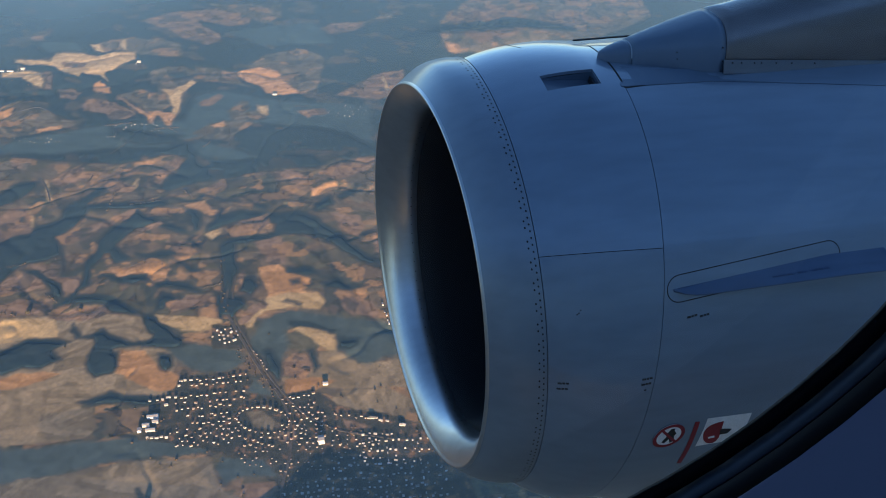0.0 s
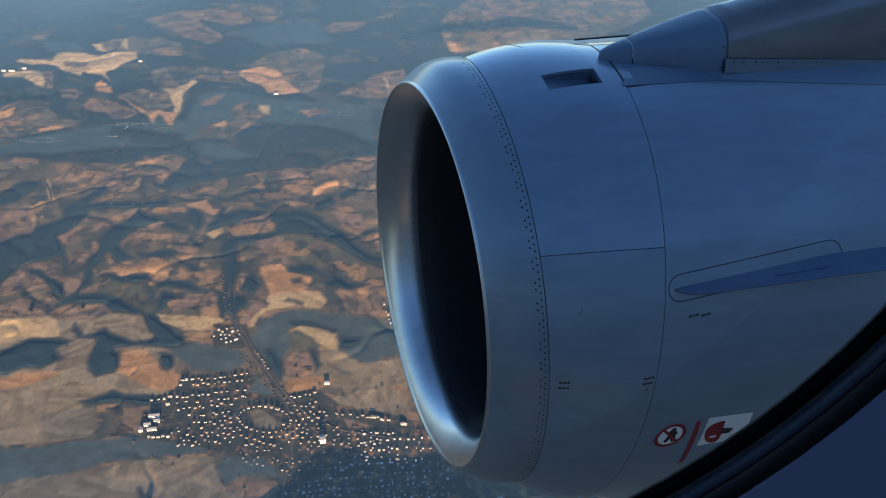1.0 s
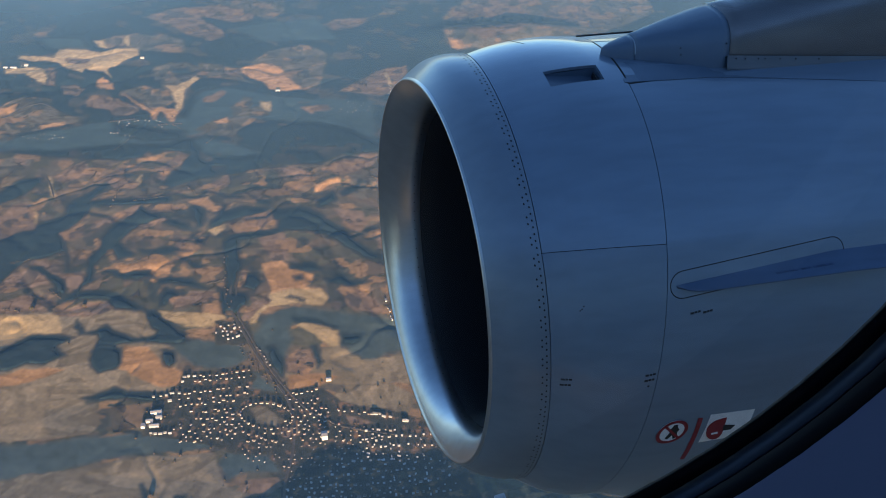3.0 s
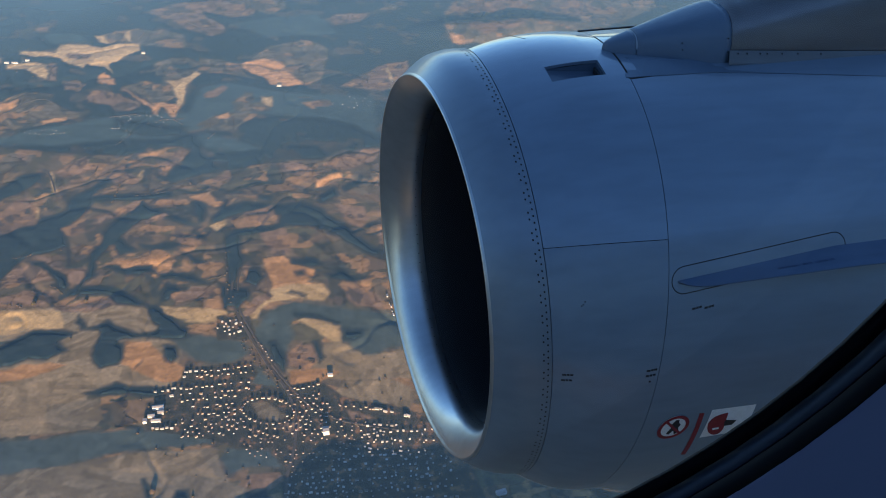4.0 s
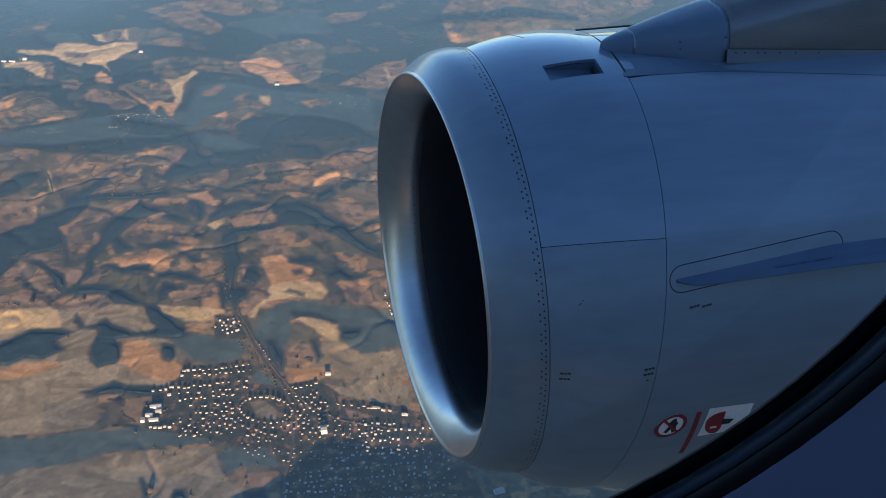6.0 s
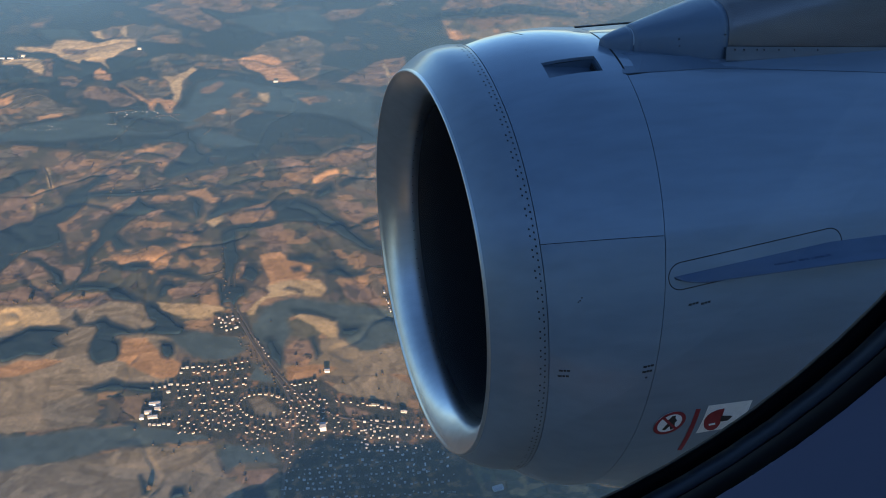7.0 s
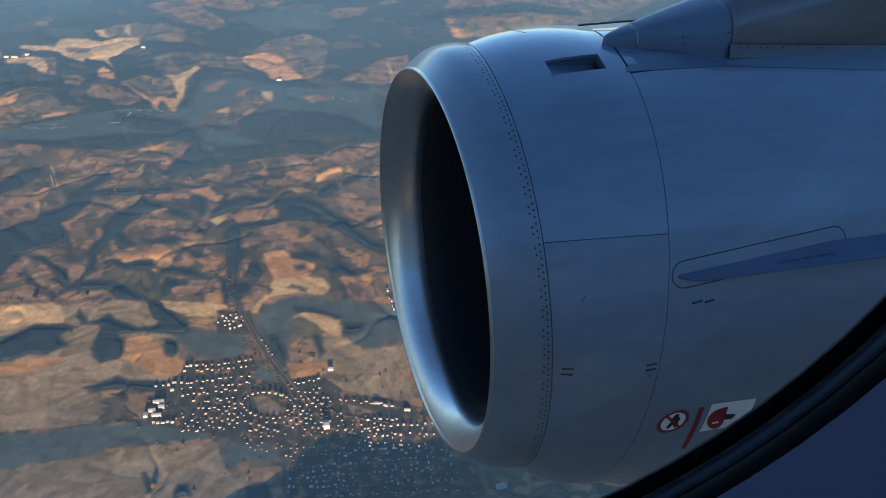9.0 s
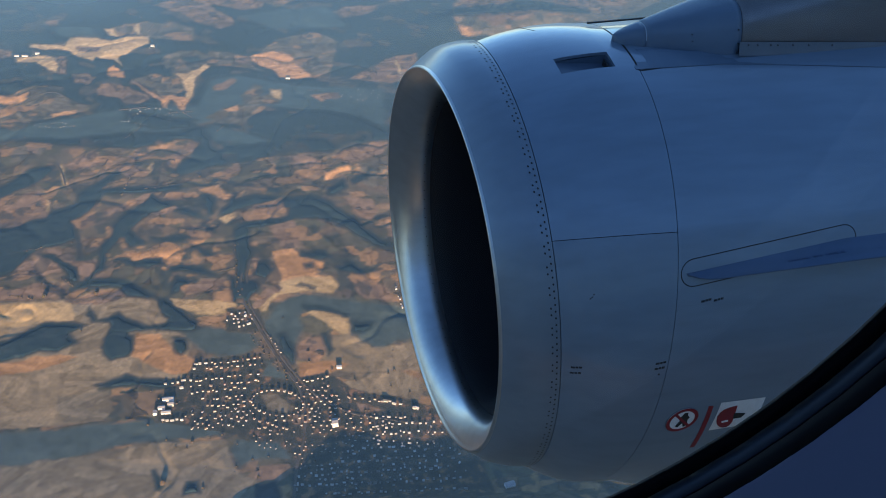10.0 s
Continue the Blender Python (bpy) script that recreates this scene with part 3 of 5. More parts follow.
def axis_steps(lo, hi, step, reach):
    mid = np.arange(lo, hi + step, step)
    grow = []
    d, at = step, 0.0
    while at < reach:
        d *= 1.35
        at += d
        grow.append(at)
    grow = np.array(grow)
    return np.concatenate([lo - grow[::-1], mid, mid[-1] + grow])


def terrain_material():
    m, n, l, b = shader("farmland", (0.2, 0.15, 0.1), 0.95)
    b.inputs["Specular IOR Level"].default_value = 0.1
    geo = n.new("ShaderNodeNewGeometry")
    soil = n.new("ShaderNodeAttribute")
    soil.attribute_name = "soil"
    blot = node(n, "TexNoise", Scale=0.03, Detail=9.0, Roughness=0.75)
    l.new(geo.outputs["Position"], blot.inputs["Vector"])
    br = ramp(n, [(0.3, (0.60, 0.62, 0.65)), (0.7, (1.42, 1.34, 1.22))])
    l.new(blot.outputs["Fac"], br.inputs["Fac"])
    ground_col = mixcol(n, l, 0.8, soil.outputs["Color"], br.outputs["Color"], "MULTIPLY")
    clod = node(n, "TexNoise", Scale=0.085, Detail=4.0, Roughness=0.7)
    l.new(geo.outputs["Position"], clod.inputs["Vector"])
    cr = ramp(n, [(0.34, (0.62, 0.64, 0.68)), (0.52, (1.0, 1.0, 1.0)), (0.68, (1.42, 1.34, 1.22))])
    l.new(clod.outputs["Fac"], cr.inputs["Fac"])
    ground_col = mixcol(n, l, 0.45, ground_col, cr.outputs["Color"], "MULTIPLY")
    at = n.new("ShaderNodeAttribute")
    at.attribute_name = "woodland_shade"
    # this bluish dark stands for valley shade as well as woods
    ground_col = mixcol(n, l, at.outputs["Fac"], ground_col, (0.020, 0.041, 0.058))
    town = n.new("ShaderNodeAttribute")
    town.attribute_name = "gardens"
    tn = node(n, "TexNoise", Scale=0.045, Detail=5.0)
    l.new(geo.outputs["Position"], tn.inputs["Vector"])
    # garden soil darkened and blued: shade of houses and trees is in the colour
    tr = ramp(n, [(0.35, (0.032, 0.044, 0.048)), (0.56, (0.060, 0.062, 0.058)), (0.68, (0.22, 0.130, 0.080))])
    l.new(tn.outputs["Fac"], tr.inputs["Fac"])
    ground_col = mixcol(n, l, town.outputs["Fac"], ground_col, tr.outputs["Color"])
    l.new(ground_col, b.inputs["Base Color"])
    rough = node(n, "TexNoise", Scale=0.035, Detail=7.0, Roughness=0.65)
    l.new(geo.outputs["Position"], rough.inputs["Vector"])
    bp = n.new("ShaderNodeBump")
    bp.inputs["Strength"].default_value = 0.6
    bp.inputs["Distance"].default_value = 1.6
    l.new(rough.outputs["Fac"], bp.inputs["Height"])
    l.new(bp.outputs["Normal"], b.inputs["Normal"])
    return m


def land_axes():
    """Lines of the ground's grid: close together near the town, wider towards the far hills."""
    xs = axis_steps(-2500, 1300, 4.0, 26000)
    ys = [1150.0]
    while ys[-1] < 4700:
        ys.append(ys[-1] + 2.0 * (ys[-1] ** 2 + 1600.0 ** 2) / 2.46e6)
    grow, d = [], 12.0
    while sum(grow) < 26000:
        d *= 1.35
        grow.append(d)
    out = np.cumsum(grow)
    return xs, np.concatenate([1150 - out[::-1], ys, ys[-1] + out])


def build_ground():
    xs, ys = land_axes()
    X, Y = np.meshgrid(xs, ys)
    far = np.clip(np.maximum(np.abs(X + 500) - 2600, np.abs(Y - 2700) - 2300) / 3000, 0, 1)
    Z = height(X, Y) * (1 - far) + 16 * far
    verts = np.stack([X, Y, Z], -1).reshape(-1, 3)
    cols, rows = len(xs), len(ys)
    i = np.arange((rows - 1) * (cols - 1))
    a = (i // (cols - 1)) * cols + i % (cols - 1)
    faces = np.stack([a, a + 1, a + cols + 1, a + cols], 1)
    me = bpy.data.meshes.new("ground")
    me.from_pydata(verts.tolist(), [], faces.tolist())
    me.materials.append(terrain_material())
    me.shade_smooth()
    rgb, wood_shade, garden, _, _ = land(X, Y)
    # unseen near ground made dark to cut the light bounced onto the engine
    wood_shade = np.where(Y < 1140, 0.9, wood_shade)
    for name, values in (("woodland_shade", wood_shade), ("gardens", garden)):
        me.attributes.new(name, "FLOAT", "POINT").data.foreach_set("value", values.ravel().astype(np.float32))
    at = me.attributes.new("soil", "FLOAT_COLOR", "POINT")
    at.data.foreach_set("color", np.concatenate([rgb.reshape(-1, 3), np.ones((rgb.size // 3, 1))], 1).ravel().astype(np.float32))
    return tagged(new("ground", me), "rolling brown and tan winter farmland under low sun", "ground", kind="structure")


ground = build_ground()


def tree_material():
    m, n, l, b = shader("tree_canopy", (0.05, 0.05, 0.03), 0.95)
    b.inputs["Specular IOR Level"].default_value = 0.1
    geo = n.new("ShaderNodeNewGeometry")
    r = ramp(n, [(0.0, (0.055, 0.050, 0.036)), (0.5, (0.080, 0.062, 0.047)), (1.0, (0.105, 0.078, 0.058))])
    l.new(geo.outputs["Random Per Island"], r.inputs["Fac"])
    l.new(r.outputs["Color"], b.inputs["Base Color"])
    return m


TREE = tree_material()


def tree_cloud(name, points, label, rs, low=9.0, high=19.0):
    """Many small tapered crowns standing on the ground, in one mesh."""
    pts = np.asarray(points, float)
    k = len(pts)
    z0 = height(pts[:, 0], pts[:, 1]) - 1.0
    tall = rs.uniform(low, high, k)
    wide = tall * rs.uniform(0.50, 0.74, k)
    sides = 6
    ang = np.arange(sides) * 2 * math.pi / sides
    levels = ((0.10, 0.62), (0.42, 1.0), (0.76, 0.66))
    V = np.zeros((k, sides * 3 + 1, 3))
    for j, (hz, hr) in enumerate(levels):
        jit = rs.uniform(0.72, 1.25, (k, sides))
        V[:, j * sides:(j + 1) * sides, 0] = pts[:, :1] + np.cos(ang) * wide[:, None] * hr * jit
        V[:, j * sides:(j + 1) * sides, 1] = pts[:, 1:2] + np.sin(ang) * wide[:, None] * hr * jit
        V[:, j * sides:(j + 1) * sides, 2] = (z0 + tall * hz)[:, None] + tall[:, None] * rs.uniform(-0.06, 0.06, (k, sides))
    V[:, -1, 0] = pts[:, 0] + wide * rs.uniform(-0.3, 0.3, k)
    V[:, -1, 1] = pts[:, 1] + wide * rs.uniform(-0.3, 0.3, k)
    V[:, -1, 2] = z0 + tall
    F = []
    for j in range(2):
        for s in range(sides):
            t = (s + 1) % sides
            F.append((j * sides + s, j * sides + t, (j + 1) * sides + t, (j + 1) * sides + s))
    tri = [(2 * sides + s, 2 * sides + (s + 1) % sides, 3 * sides) for s in range(sides)]
    off = (np.arange(k) * (sides * 3 + 1))[:, None, None]
    quads = (np.array(F)[None] + off).reshape(-1, 4).tolist()
    tris = (np.array(tri)[None] + off).reshape(-1, 3).tolist()
    me = bpy.data.meshes.new(name)
    me.from_pydata(V.reshape(-1, 3).tolist(), [], quads + tris)
    me.materials.append(TREE)
    return tagged(new(name, me), label, "trees", kind="stuff")


def canopy_material():
    m, n, l, b = shader("wood_canopy", (0.08, 0.06, 0.045), 0.95)
    b.inputs["Specular IOR Level"].default_value = 0.1
    geo = n.new("ShaderNodeNewGeometry")
    t = node(n, "TexNoise", Scale=0.05, Detail=8.0, Roughness=0.7)
    l.new(geo.outputs["Position"], t.inputs["Vector"])
    r = ramp(n, [(0.30, (0.060, 0.052, 0.040)), (0.50, (0.095, 0.073, 0.056)), (0.72, (0.135, 0.096, 0.072))])
    l.new(t.outputs["Fac"], r.inputs["Fac"])
    # the bluish dark tones hold valley shade as well as needles
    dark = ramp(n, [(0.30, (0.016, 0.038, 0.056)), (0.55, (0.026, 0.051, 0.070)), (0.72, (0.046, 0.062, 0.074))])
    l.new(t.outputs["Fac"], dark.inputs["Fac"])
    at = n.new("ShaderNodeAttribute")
    at.attribute_name = "pine_shade"
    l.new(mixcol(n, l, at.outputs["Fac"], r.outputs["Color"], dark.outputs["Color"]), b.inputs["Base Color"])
    return m


def build_woods():
    """Closed woods and hedges as one uneven canopy, with a ragged edge that comes down to the ground."""
    rs = np.random.RandomState(5)
    xs, ys = land_axes()
    xs, ys = xs[(xs > -2500) & (xs < 1300)], ys[(ys > 1150) & (ys < 4600)]
    X, Y = np.meshgrid(xs, ys)
    _, wood_shade, garden, sown, edge = land(X, Y)
    _, beyond, _, _, _ = land(X - 2.0, Y + 14.0)
    w = np.minimum(wood_shade, beyond) - 0.6
    hedge = np.where(fbm(X, Y, 170, 451, 3) > 0.48, 0.30 - edge / (9.0 + 6.0 * (Y > 2500)), -1.0) - 0.30 * sown - 3 * garden
    hedge = np.where(wood_shade > 0.4, -1.0, hedge)
    planted = w > hedge
    w = np.maximum(w, hedge)
    X = X + rs.uniform(-1.2, 1.2, X.shape)
    Y = Y + rs.uniform(-1.2, 1.2, Y.shape)
    rise = np.clip((w + 0.05) / np.where(planted, 0.5, 0.25), 0, 1)
    crown = 2.2 + 1.4 * (value_noise(X, Y, 16, 55) - 0.5) + rs.uniform(-0.3, 0.3, X.shape) + 2.5 * (value_noise(X, Y, 120, 57) - 0.5)
    crown = np.where(planted, crown, 2.0 + rs.uniform(-0.6, 0.6, X.shape))
    Z = height(X, Y) + np.where(w > 0.0, crown * rise ** 0.7, -1.5)
    cols = len(xs)
    keep = w > -0.08
    i, j = np.nonzero(keep[:-1, :-1] & keep[1:, :-1] & keep[:-1, 1:] & keep[1:, 1:])
    a = i * cols + j
    faces = np.stack([a, a + 1, a + cols + 1, a + cols], 1)
    used, back = np.unique(faces.ravel(), return_inverse=True)
    verts = np.stack([X, Y, Z], -1).reshape(-1, 3)[used]
    me = bpy.data.meshes.new("woodland_shade")
    me.from_pydata(verts.tolist(), [], back.reshape(-1, 4).tolist())
    me.materials.append(canopy_material())
    me.shade_smooth()
    me.attributes.new("pine_shade", "FLOAT", "POINT").data.foreach_set("value", np.where(planted, 1.0, 0.3).ravel()[used].astype(np.float32))
    return tagged(new("woodland_shade", me), "pine woods darkened with valley shade, and brown hedges on the hills", "woods", kind="stuff")


build_woods()


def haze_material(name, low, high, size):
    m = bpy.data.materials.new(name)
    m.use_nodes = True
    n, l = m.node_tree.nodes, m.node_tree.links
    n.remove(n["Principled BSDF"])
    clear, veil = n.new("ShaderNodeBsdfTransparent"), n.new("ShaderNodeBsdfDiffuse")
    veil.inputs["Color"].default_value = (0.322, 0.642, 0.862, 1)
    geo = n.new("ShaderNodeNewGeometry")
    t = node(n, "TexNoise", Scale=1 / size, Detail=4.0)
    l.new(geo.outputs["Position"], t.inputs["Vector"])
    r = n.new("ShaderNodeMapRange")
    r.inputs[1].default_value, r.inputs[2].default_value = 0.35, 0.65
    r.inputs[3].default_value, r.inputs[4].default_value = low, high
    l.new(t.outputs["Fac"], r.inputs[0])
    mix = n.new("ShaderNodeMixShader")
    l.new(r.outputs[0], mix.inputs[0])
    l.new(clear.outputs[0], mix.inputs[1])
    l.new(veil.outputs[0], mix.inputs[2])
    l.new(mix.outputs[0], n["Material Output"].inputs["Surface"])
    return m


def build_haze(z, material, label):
    """A thin level sheet added to stand in for haze; the light falls on it."""
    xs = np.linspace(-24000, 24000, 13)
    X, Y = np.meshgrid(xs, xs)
    me = from_arrays("haze_sheet", np.stack([X, Y, z + 0 * X], -1).reshape(-1, 3), grid_faces(13, 13), material)
    return tagged(new("haze_sheet", me), label, "haze", kind="stuff")


AIR_HAZE = haze_material("air_haze", 0.8, 1.2, 1500)


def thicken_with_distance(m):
    """Makes the sheet more opaque towards the far hills, imitating the deeper air there."""
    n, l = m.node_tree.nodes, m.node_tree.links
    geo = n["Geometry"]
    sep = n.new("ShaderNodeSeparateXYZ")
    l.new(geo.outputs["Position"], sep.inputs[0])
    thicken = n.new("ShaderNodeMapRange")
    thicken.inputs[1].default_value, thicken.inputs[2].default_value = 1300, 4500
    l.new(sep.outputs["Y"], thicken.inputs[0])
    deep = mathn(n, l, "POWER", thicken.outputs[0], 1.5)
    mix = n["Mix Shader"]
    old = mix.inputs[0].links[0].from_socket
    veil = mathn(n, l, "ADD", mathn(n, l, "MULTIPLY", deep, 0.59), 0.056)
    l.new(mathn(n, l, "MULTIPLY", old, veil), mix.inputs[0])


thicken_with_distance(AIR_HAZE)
build_haze(340, AIR_HAZE, "thin blue see-through sheet standing in for evening haze over the farmland")

# ---- the engine ----
EX, EY, EZ = 0.933, 3.250, -2.570
R_FRONT, R_SEAM, R_MAX, R_AFT = 0.924, 1.018, 1.120, 1.134
S_SEAM, S_MAX = 0.2585, 0.6615
S_IN, R_IN = 0.190, 0.795


def blend(a, b, w):
    return a[0] + (b[0] - a[0]) * w, a[1] + (b[1] - a[1]) * w


def cowl_point(s, th, lift=0.0):
    """A point of the nacelle's outer skin: metres aft of the inlet, degrees from outboard upwards and over to the fuselage's side."""
    c, q = math.cos(radians(th)), math.sin(radians(th))
    o1, o2, t0, t1, t2 = (-0.0129, -0.0017), (-0.0203, -0.021), (-0.045, -0.020), (0.0019, -0.0468), (0.03, 0.0872)
    if s <= S_SEAM:
        u = math.sqrt(max(s, 0) / S_SEAM)
        r = R_FRONT + (R_SEAM - R_FRONT) * (1 - (1 - u * u) ** 2.4)
        s -= 0.010 * (1 - u * u)
        o, t = blend((0, 0.004), o1, u * u), blend(t0, t1, u * u)
    elif s <= S_MAX:
        u = (s - S_SEAM) / (S_MAX - S_SEAM)
        r = R_SEAM + (R_MAX - R_SEAM) * (1 - (1 - u) ** 2)
        o, t = blend(o1, o2, u), blend(t1, t2, u)
    else:
        u = s - S_MAX
        r = R_MAX + (R_AFT - R_MAX) * min(u / 1.3, 1.0) - 0.06 * max(u - 1.3, 0) ** 2
        o, t = o2, t2
        low = th % 360
        sag = min(1.0, max(0.0, (low - 196) / 34)) * min(1.0, max(0.0, (320 - low) / 40)) * min(1.0, u / 0.36)
        r += 0.075 * sag * sag * (3 - 2 * sag)
    up = min(1.0, max(0.0, (102 - th) / 34)) if 20 < th < 102 else 0.0
    swell = max(0.0, 1 - ((s - 0.24) / 0.40) ** 2) * min(1.0, max(s, 0.0) / 0.10)
    r += 0.027 * up * up * (3 - 2 * up) * swell
    r += lift
    return Vector((EX + s + r * (c * t[0] + q * t[1]), EY + o[0] + r * c, EZ + o[1] + r * q))


def duct_point(s, r, th):
    c, q = math.cos(radians(th)), math.sin(radians(th))
    w = max(0.0, 1 - s / 0.5)
    return Vector((EX + s - 0.010 * w + r * w * (c * -0.045 + q * -0.020), EY + r * c, EZ + 0.004 * w + r * q))


def panel(s0, s1, th0, th1, ns, nt, holes=(), closed=False, gap=0.0013, turn_in=0.014):
    """A sheet of the cowl with its edges turned in at the joints; holes are left open as (s0, s1, th0, th1)."""
    g = 0.0 if closed else math.degrees(gap / 1.1)
    S = sorted({*np.linspace(s0 + gap, s1 - gap, ns).tolist(), *[v for h in holes for v in h[:2]]})
    T = np.linspace(th0 + g, th1 - g, nt + 1).tolist() if not closed else np.linspace(0, 360, nt + 1).tolist()[:-1]
    T = sorted({*T, *[v for h in holes for v in h[2:]]})
    bm = bmesh.new()
    grid = [[bm.verts.new(cowl_point(s, t)) for t in T] for s in S]
    cols = len(T)
    for i in range(len(S) - 1):
        for j in range(cols if closed else cols - 1):
            k = (j + 1) % cols
            ms, mt = (S[i] + S[i + 1]) / 2, (T[j] + T[k]) / 2
            if any(h[0] < ms < h[1] and h[2] < mt < h[3] for h in holes):
                continue
            bm.faces.new((grid[i][j], grid[i + 1][j], grid[i + 1][k], grid[i][k]))
    for v in [v for v in bm.verts if not v.link_faces]:
        bm.verts.remove(v)
    rim = [e for e in bm.edges if len(e.link_faces) == 1]
    ext = bmesh.ops.extrude_edge_only(bm, edges=rim)["geom"]
    for v in [x for x in ext if isinstance(x, bmesh.types.BMVert)]:
        d = Vector((0, v.co.y - EY, v.co.z - EZ)).normalized()
        v.co -= d * turn_in
    sharp = {e for e in rim}
    bmesh.ops.recalc_face_normals(bm, faces=bm.faces)
    me = bpy.data.meshes.new("panel")
    for f in bm.faces:
        f.smooth = True
    for e in bm.edges:
        if e in sharp:
            e.smooth = False
    bm.to_mesh(me)
    bm.free()
    return me


def dressed(me, name, material):
    me.name = name
    me.materials.append(material)
    return me


def lathe(profile, nt, material, name):
    """profile: callables of the angle."""
    verts = [p(t) for p in profile for t in np.linspace(0, 360, nt + 1)[:-1]]
    return from_arrays(name, verts, grid_faces(len(profile), nt, True), material, True)


engine = thing("jet_engine", AIR, "blue-grey turbofan engine nacelle with polished inlet lip hung under the pylon", "engine")

# polished lip: outer skin, round front, inner skin
lip_rows = []
for u in np.linspace(1, 0.215, 20):
    lip_rows.append(lambda t, s=S_SEAM * u * u - (0.0019 if u == 1 else 0): cowl_point(s, t))
part("inlet_lip", lathe(lip_rows, 144, LIP_OUT, "inlet_lip"), engine, "smooth blue-grey outer skin of the inlet lip")
lip_rows = lip_rows[-1:]
for s, r in ((0.0060, 0.9318), (0.0010, 0.9285), (-0.0015, 0.9235), (0.0010, 0.9180), (0.0060, 0.9140)):
    lip_rows.append(lambda t, s=s, r=r: duct_point(s, r, t))
for w in np.linspace(0.063, 1, 22):
    lip_rows.append(lambda t, s=S_IN * w, r=R_FRONT - (R_FRONT - R_IN) * (1 - (1 - w) ** 2.8): duct_point(s, r, t))
part("inlet_lip", lathe(lip_rows, 144, LIP, "inlet_lip"), engine, "polished bare aluminium inlet lip")

dots, dot_faces = [], []
for k in range(90):
    t0, b0 = 4.0 * k, len(dots)
    for j in range(6):
        q = j * math.pi / 3
        dots.append(duct_point(0.160 + 0.0032 * math.cos(q), 0.7945, t0 + math.degrees(0.0032 * math.sin(q) / 0.795)))
    dot_faces.append(tuple(range(b0, b0 + 6)))
inner_row = part("rivet_rows", from_arrays("rivet_rows", dots, dot_faces, DARK), engine, "row of dark rivets inside the lip")
tagged(inner_row, kind="stuff")

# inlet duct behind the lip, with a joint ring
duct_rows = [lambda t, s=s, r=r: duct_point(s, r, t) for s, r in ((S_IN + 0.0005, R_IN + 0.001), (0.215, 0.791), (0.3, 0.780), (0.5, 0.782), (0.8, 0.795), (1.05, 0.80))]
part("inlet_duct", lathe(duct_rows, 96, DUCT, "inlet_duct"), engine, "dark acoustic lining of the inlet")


def build_fan():
    hub = [lambda t, s=s, r=r: duct_point(s, r, t) for s, r in ((0.62, 0.004), (0.68, 0.07), (0.80, 0.15), (0.95, 0.22), (1.05, 0.25))]
    fan = part("fan", lathe(hub, 40, BLADE, "fan"), engine, "dark titanium fan with pointed spinner")
    n, verts, faces = 12, [], []
    for k in range(n):
        r = 0.22 + (0.795 - 0.22) * k / (n - 1)
        tw = radians(30 + 30 * k / (n - 1))
        for side, th in ((-1, -0.004), (1, -0.004), (1, 0.004), (-1, 0.004)):
            w = 0.10 * side
            verts.append((EX + 0.98 + w * math.cos(tw) + th * math.sin(tw), w * math.sin(tw) - th * math.cos(tw), r))
    for k in range(n - 1):
        for j in range(4):
            i = (j + 1) % 4
            faces.append((k * 4 + j, k * 4 + i, k * 4 + 4 + i, k * 4 + 4 + j))
    blade = from_arrays("fan_blade", verts, faces, BLADE, False)
    for k in range(36):
        ob = part("fan_blade", blade, fan)
        ob.matrix_local = Matrix.Translation((0, EY, EZ)) @ pose(0, 0, 0, k * 10, 0, 0)
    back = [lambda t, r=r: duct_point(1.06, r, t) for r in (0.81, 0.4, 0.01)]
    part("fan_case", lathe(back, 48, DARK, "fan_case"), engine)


build_fan()

# dark inner shell that shows through the joints
liner = [lambda t, s=s: cowl_point(s, t, -0.060) for s in (0.22, 0.27, 0.35, 0.45, 0.55, 0.66, 0.72, 1.0, 2.0, 2.9)]
part("inner_shell", lathe(liner, 120, DARK, "inner_shell"), engine)

HATCH = (0.419, 0.590, 94.1, 99.9)
part("fan_cowl", dressed(panel(S_SEAM, S_MAX, 72.0, 139.7, 12, 36, [HATCH]), "fan_cowl", COWL), engine, "upper fan cowl door with a recessed vent")
part("fan_cowl", dressed(panel(S_SEAM, S_MAX, 139.7, 262.0, 12, 60), "fan_cowl", COWL), engine, "lower fan cowl door")
part("fan_cowl", dressed(panel(S_SEAM, S_MAX, 262.0, 432.0, 12, 70), "fan_cowl", COWL), engine)
part("reverser_cowl", dressed(panel(S_MAX, 2.9, 77.3, 264.0, 26, 90), "reverser_cowl", COWL), engine, "aft reverser cowl")
part("reverser_cowl", dressed(panel(S_MAX, 2.9, -96.0, 77.3, 20, 70), "reverser_cowl", COWL), engine)


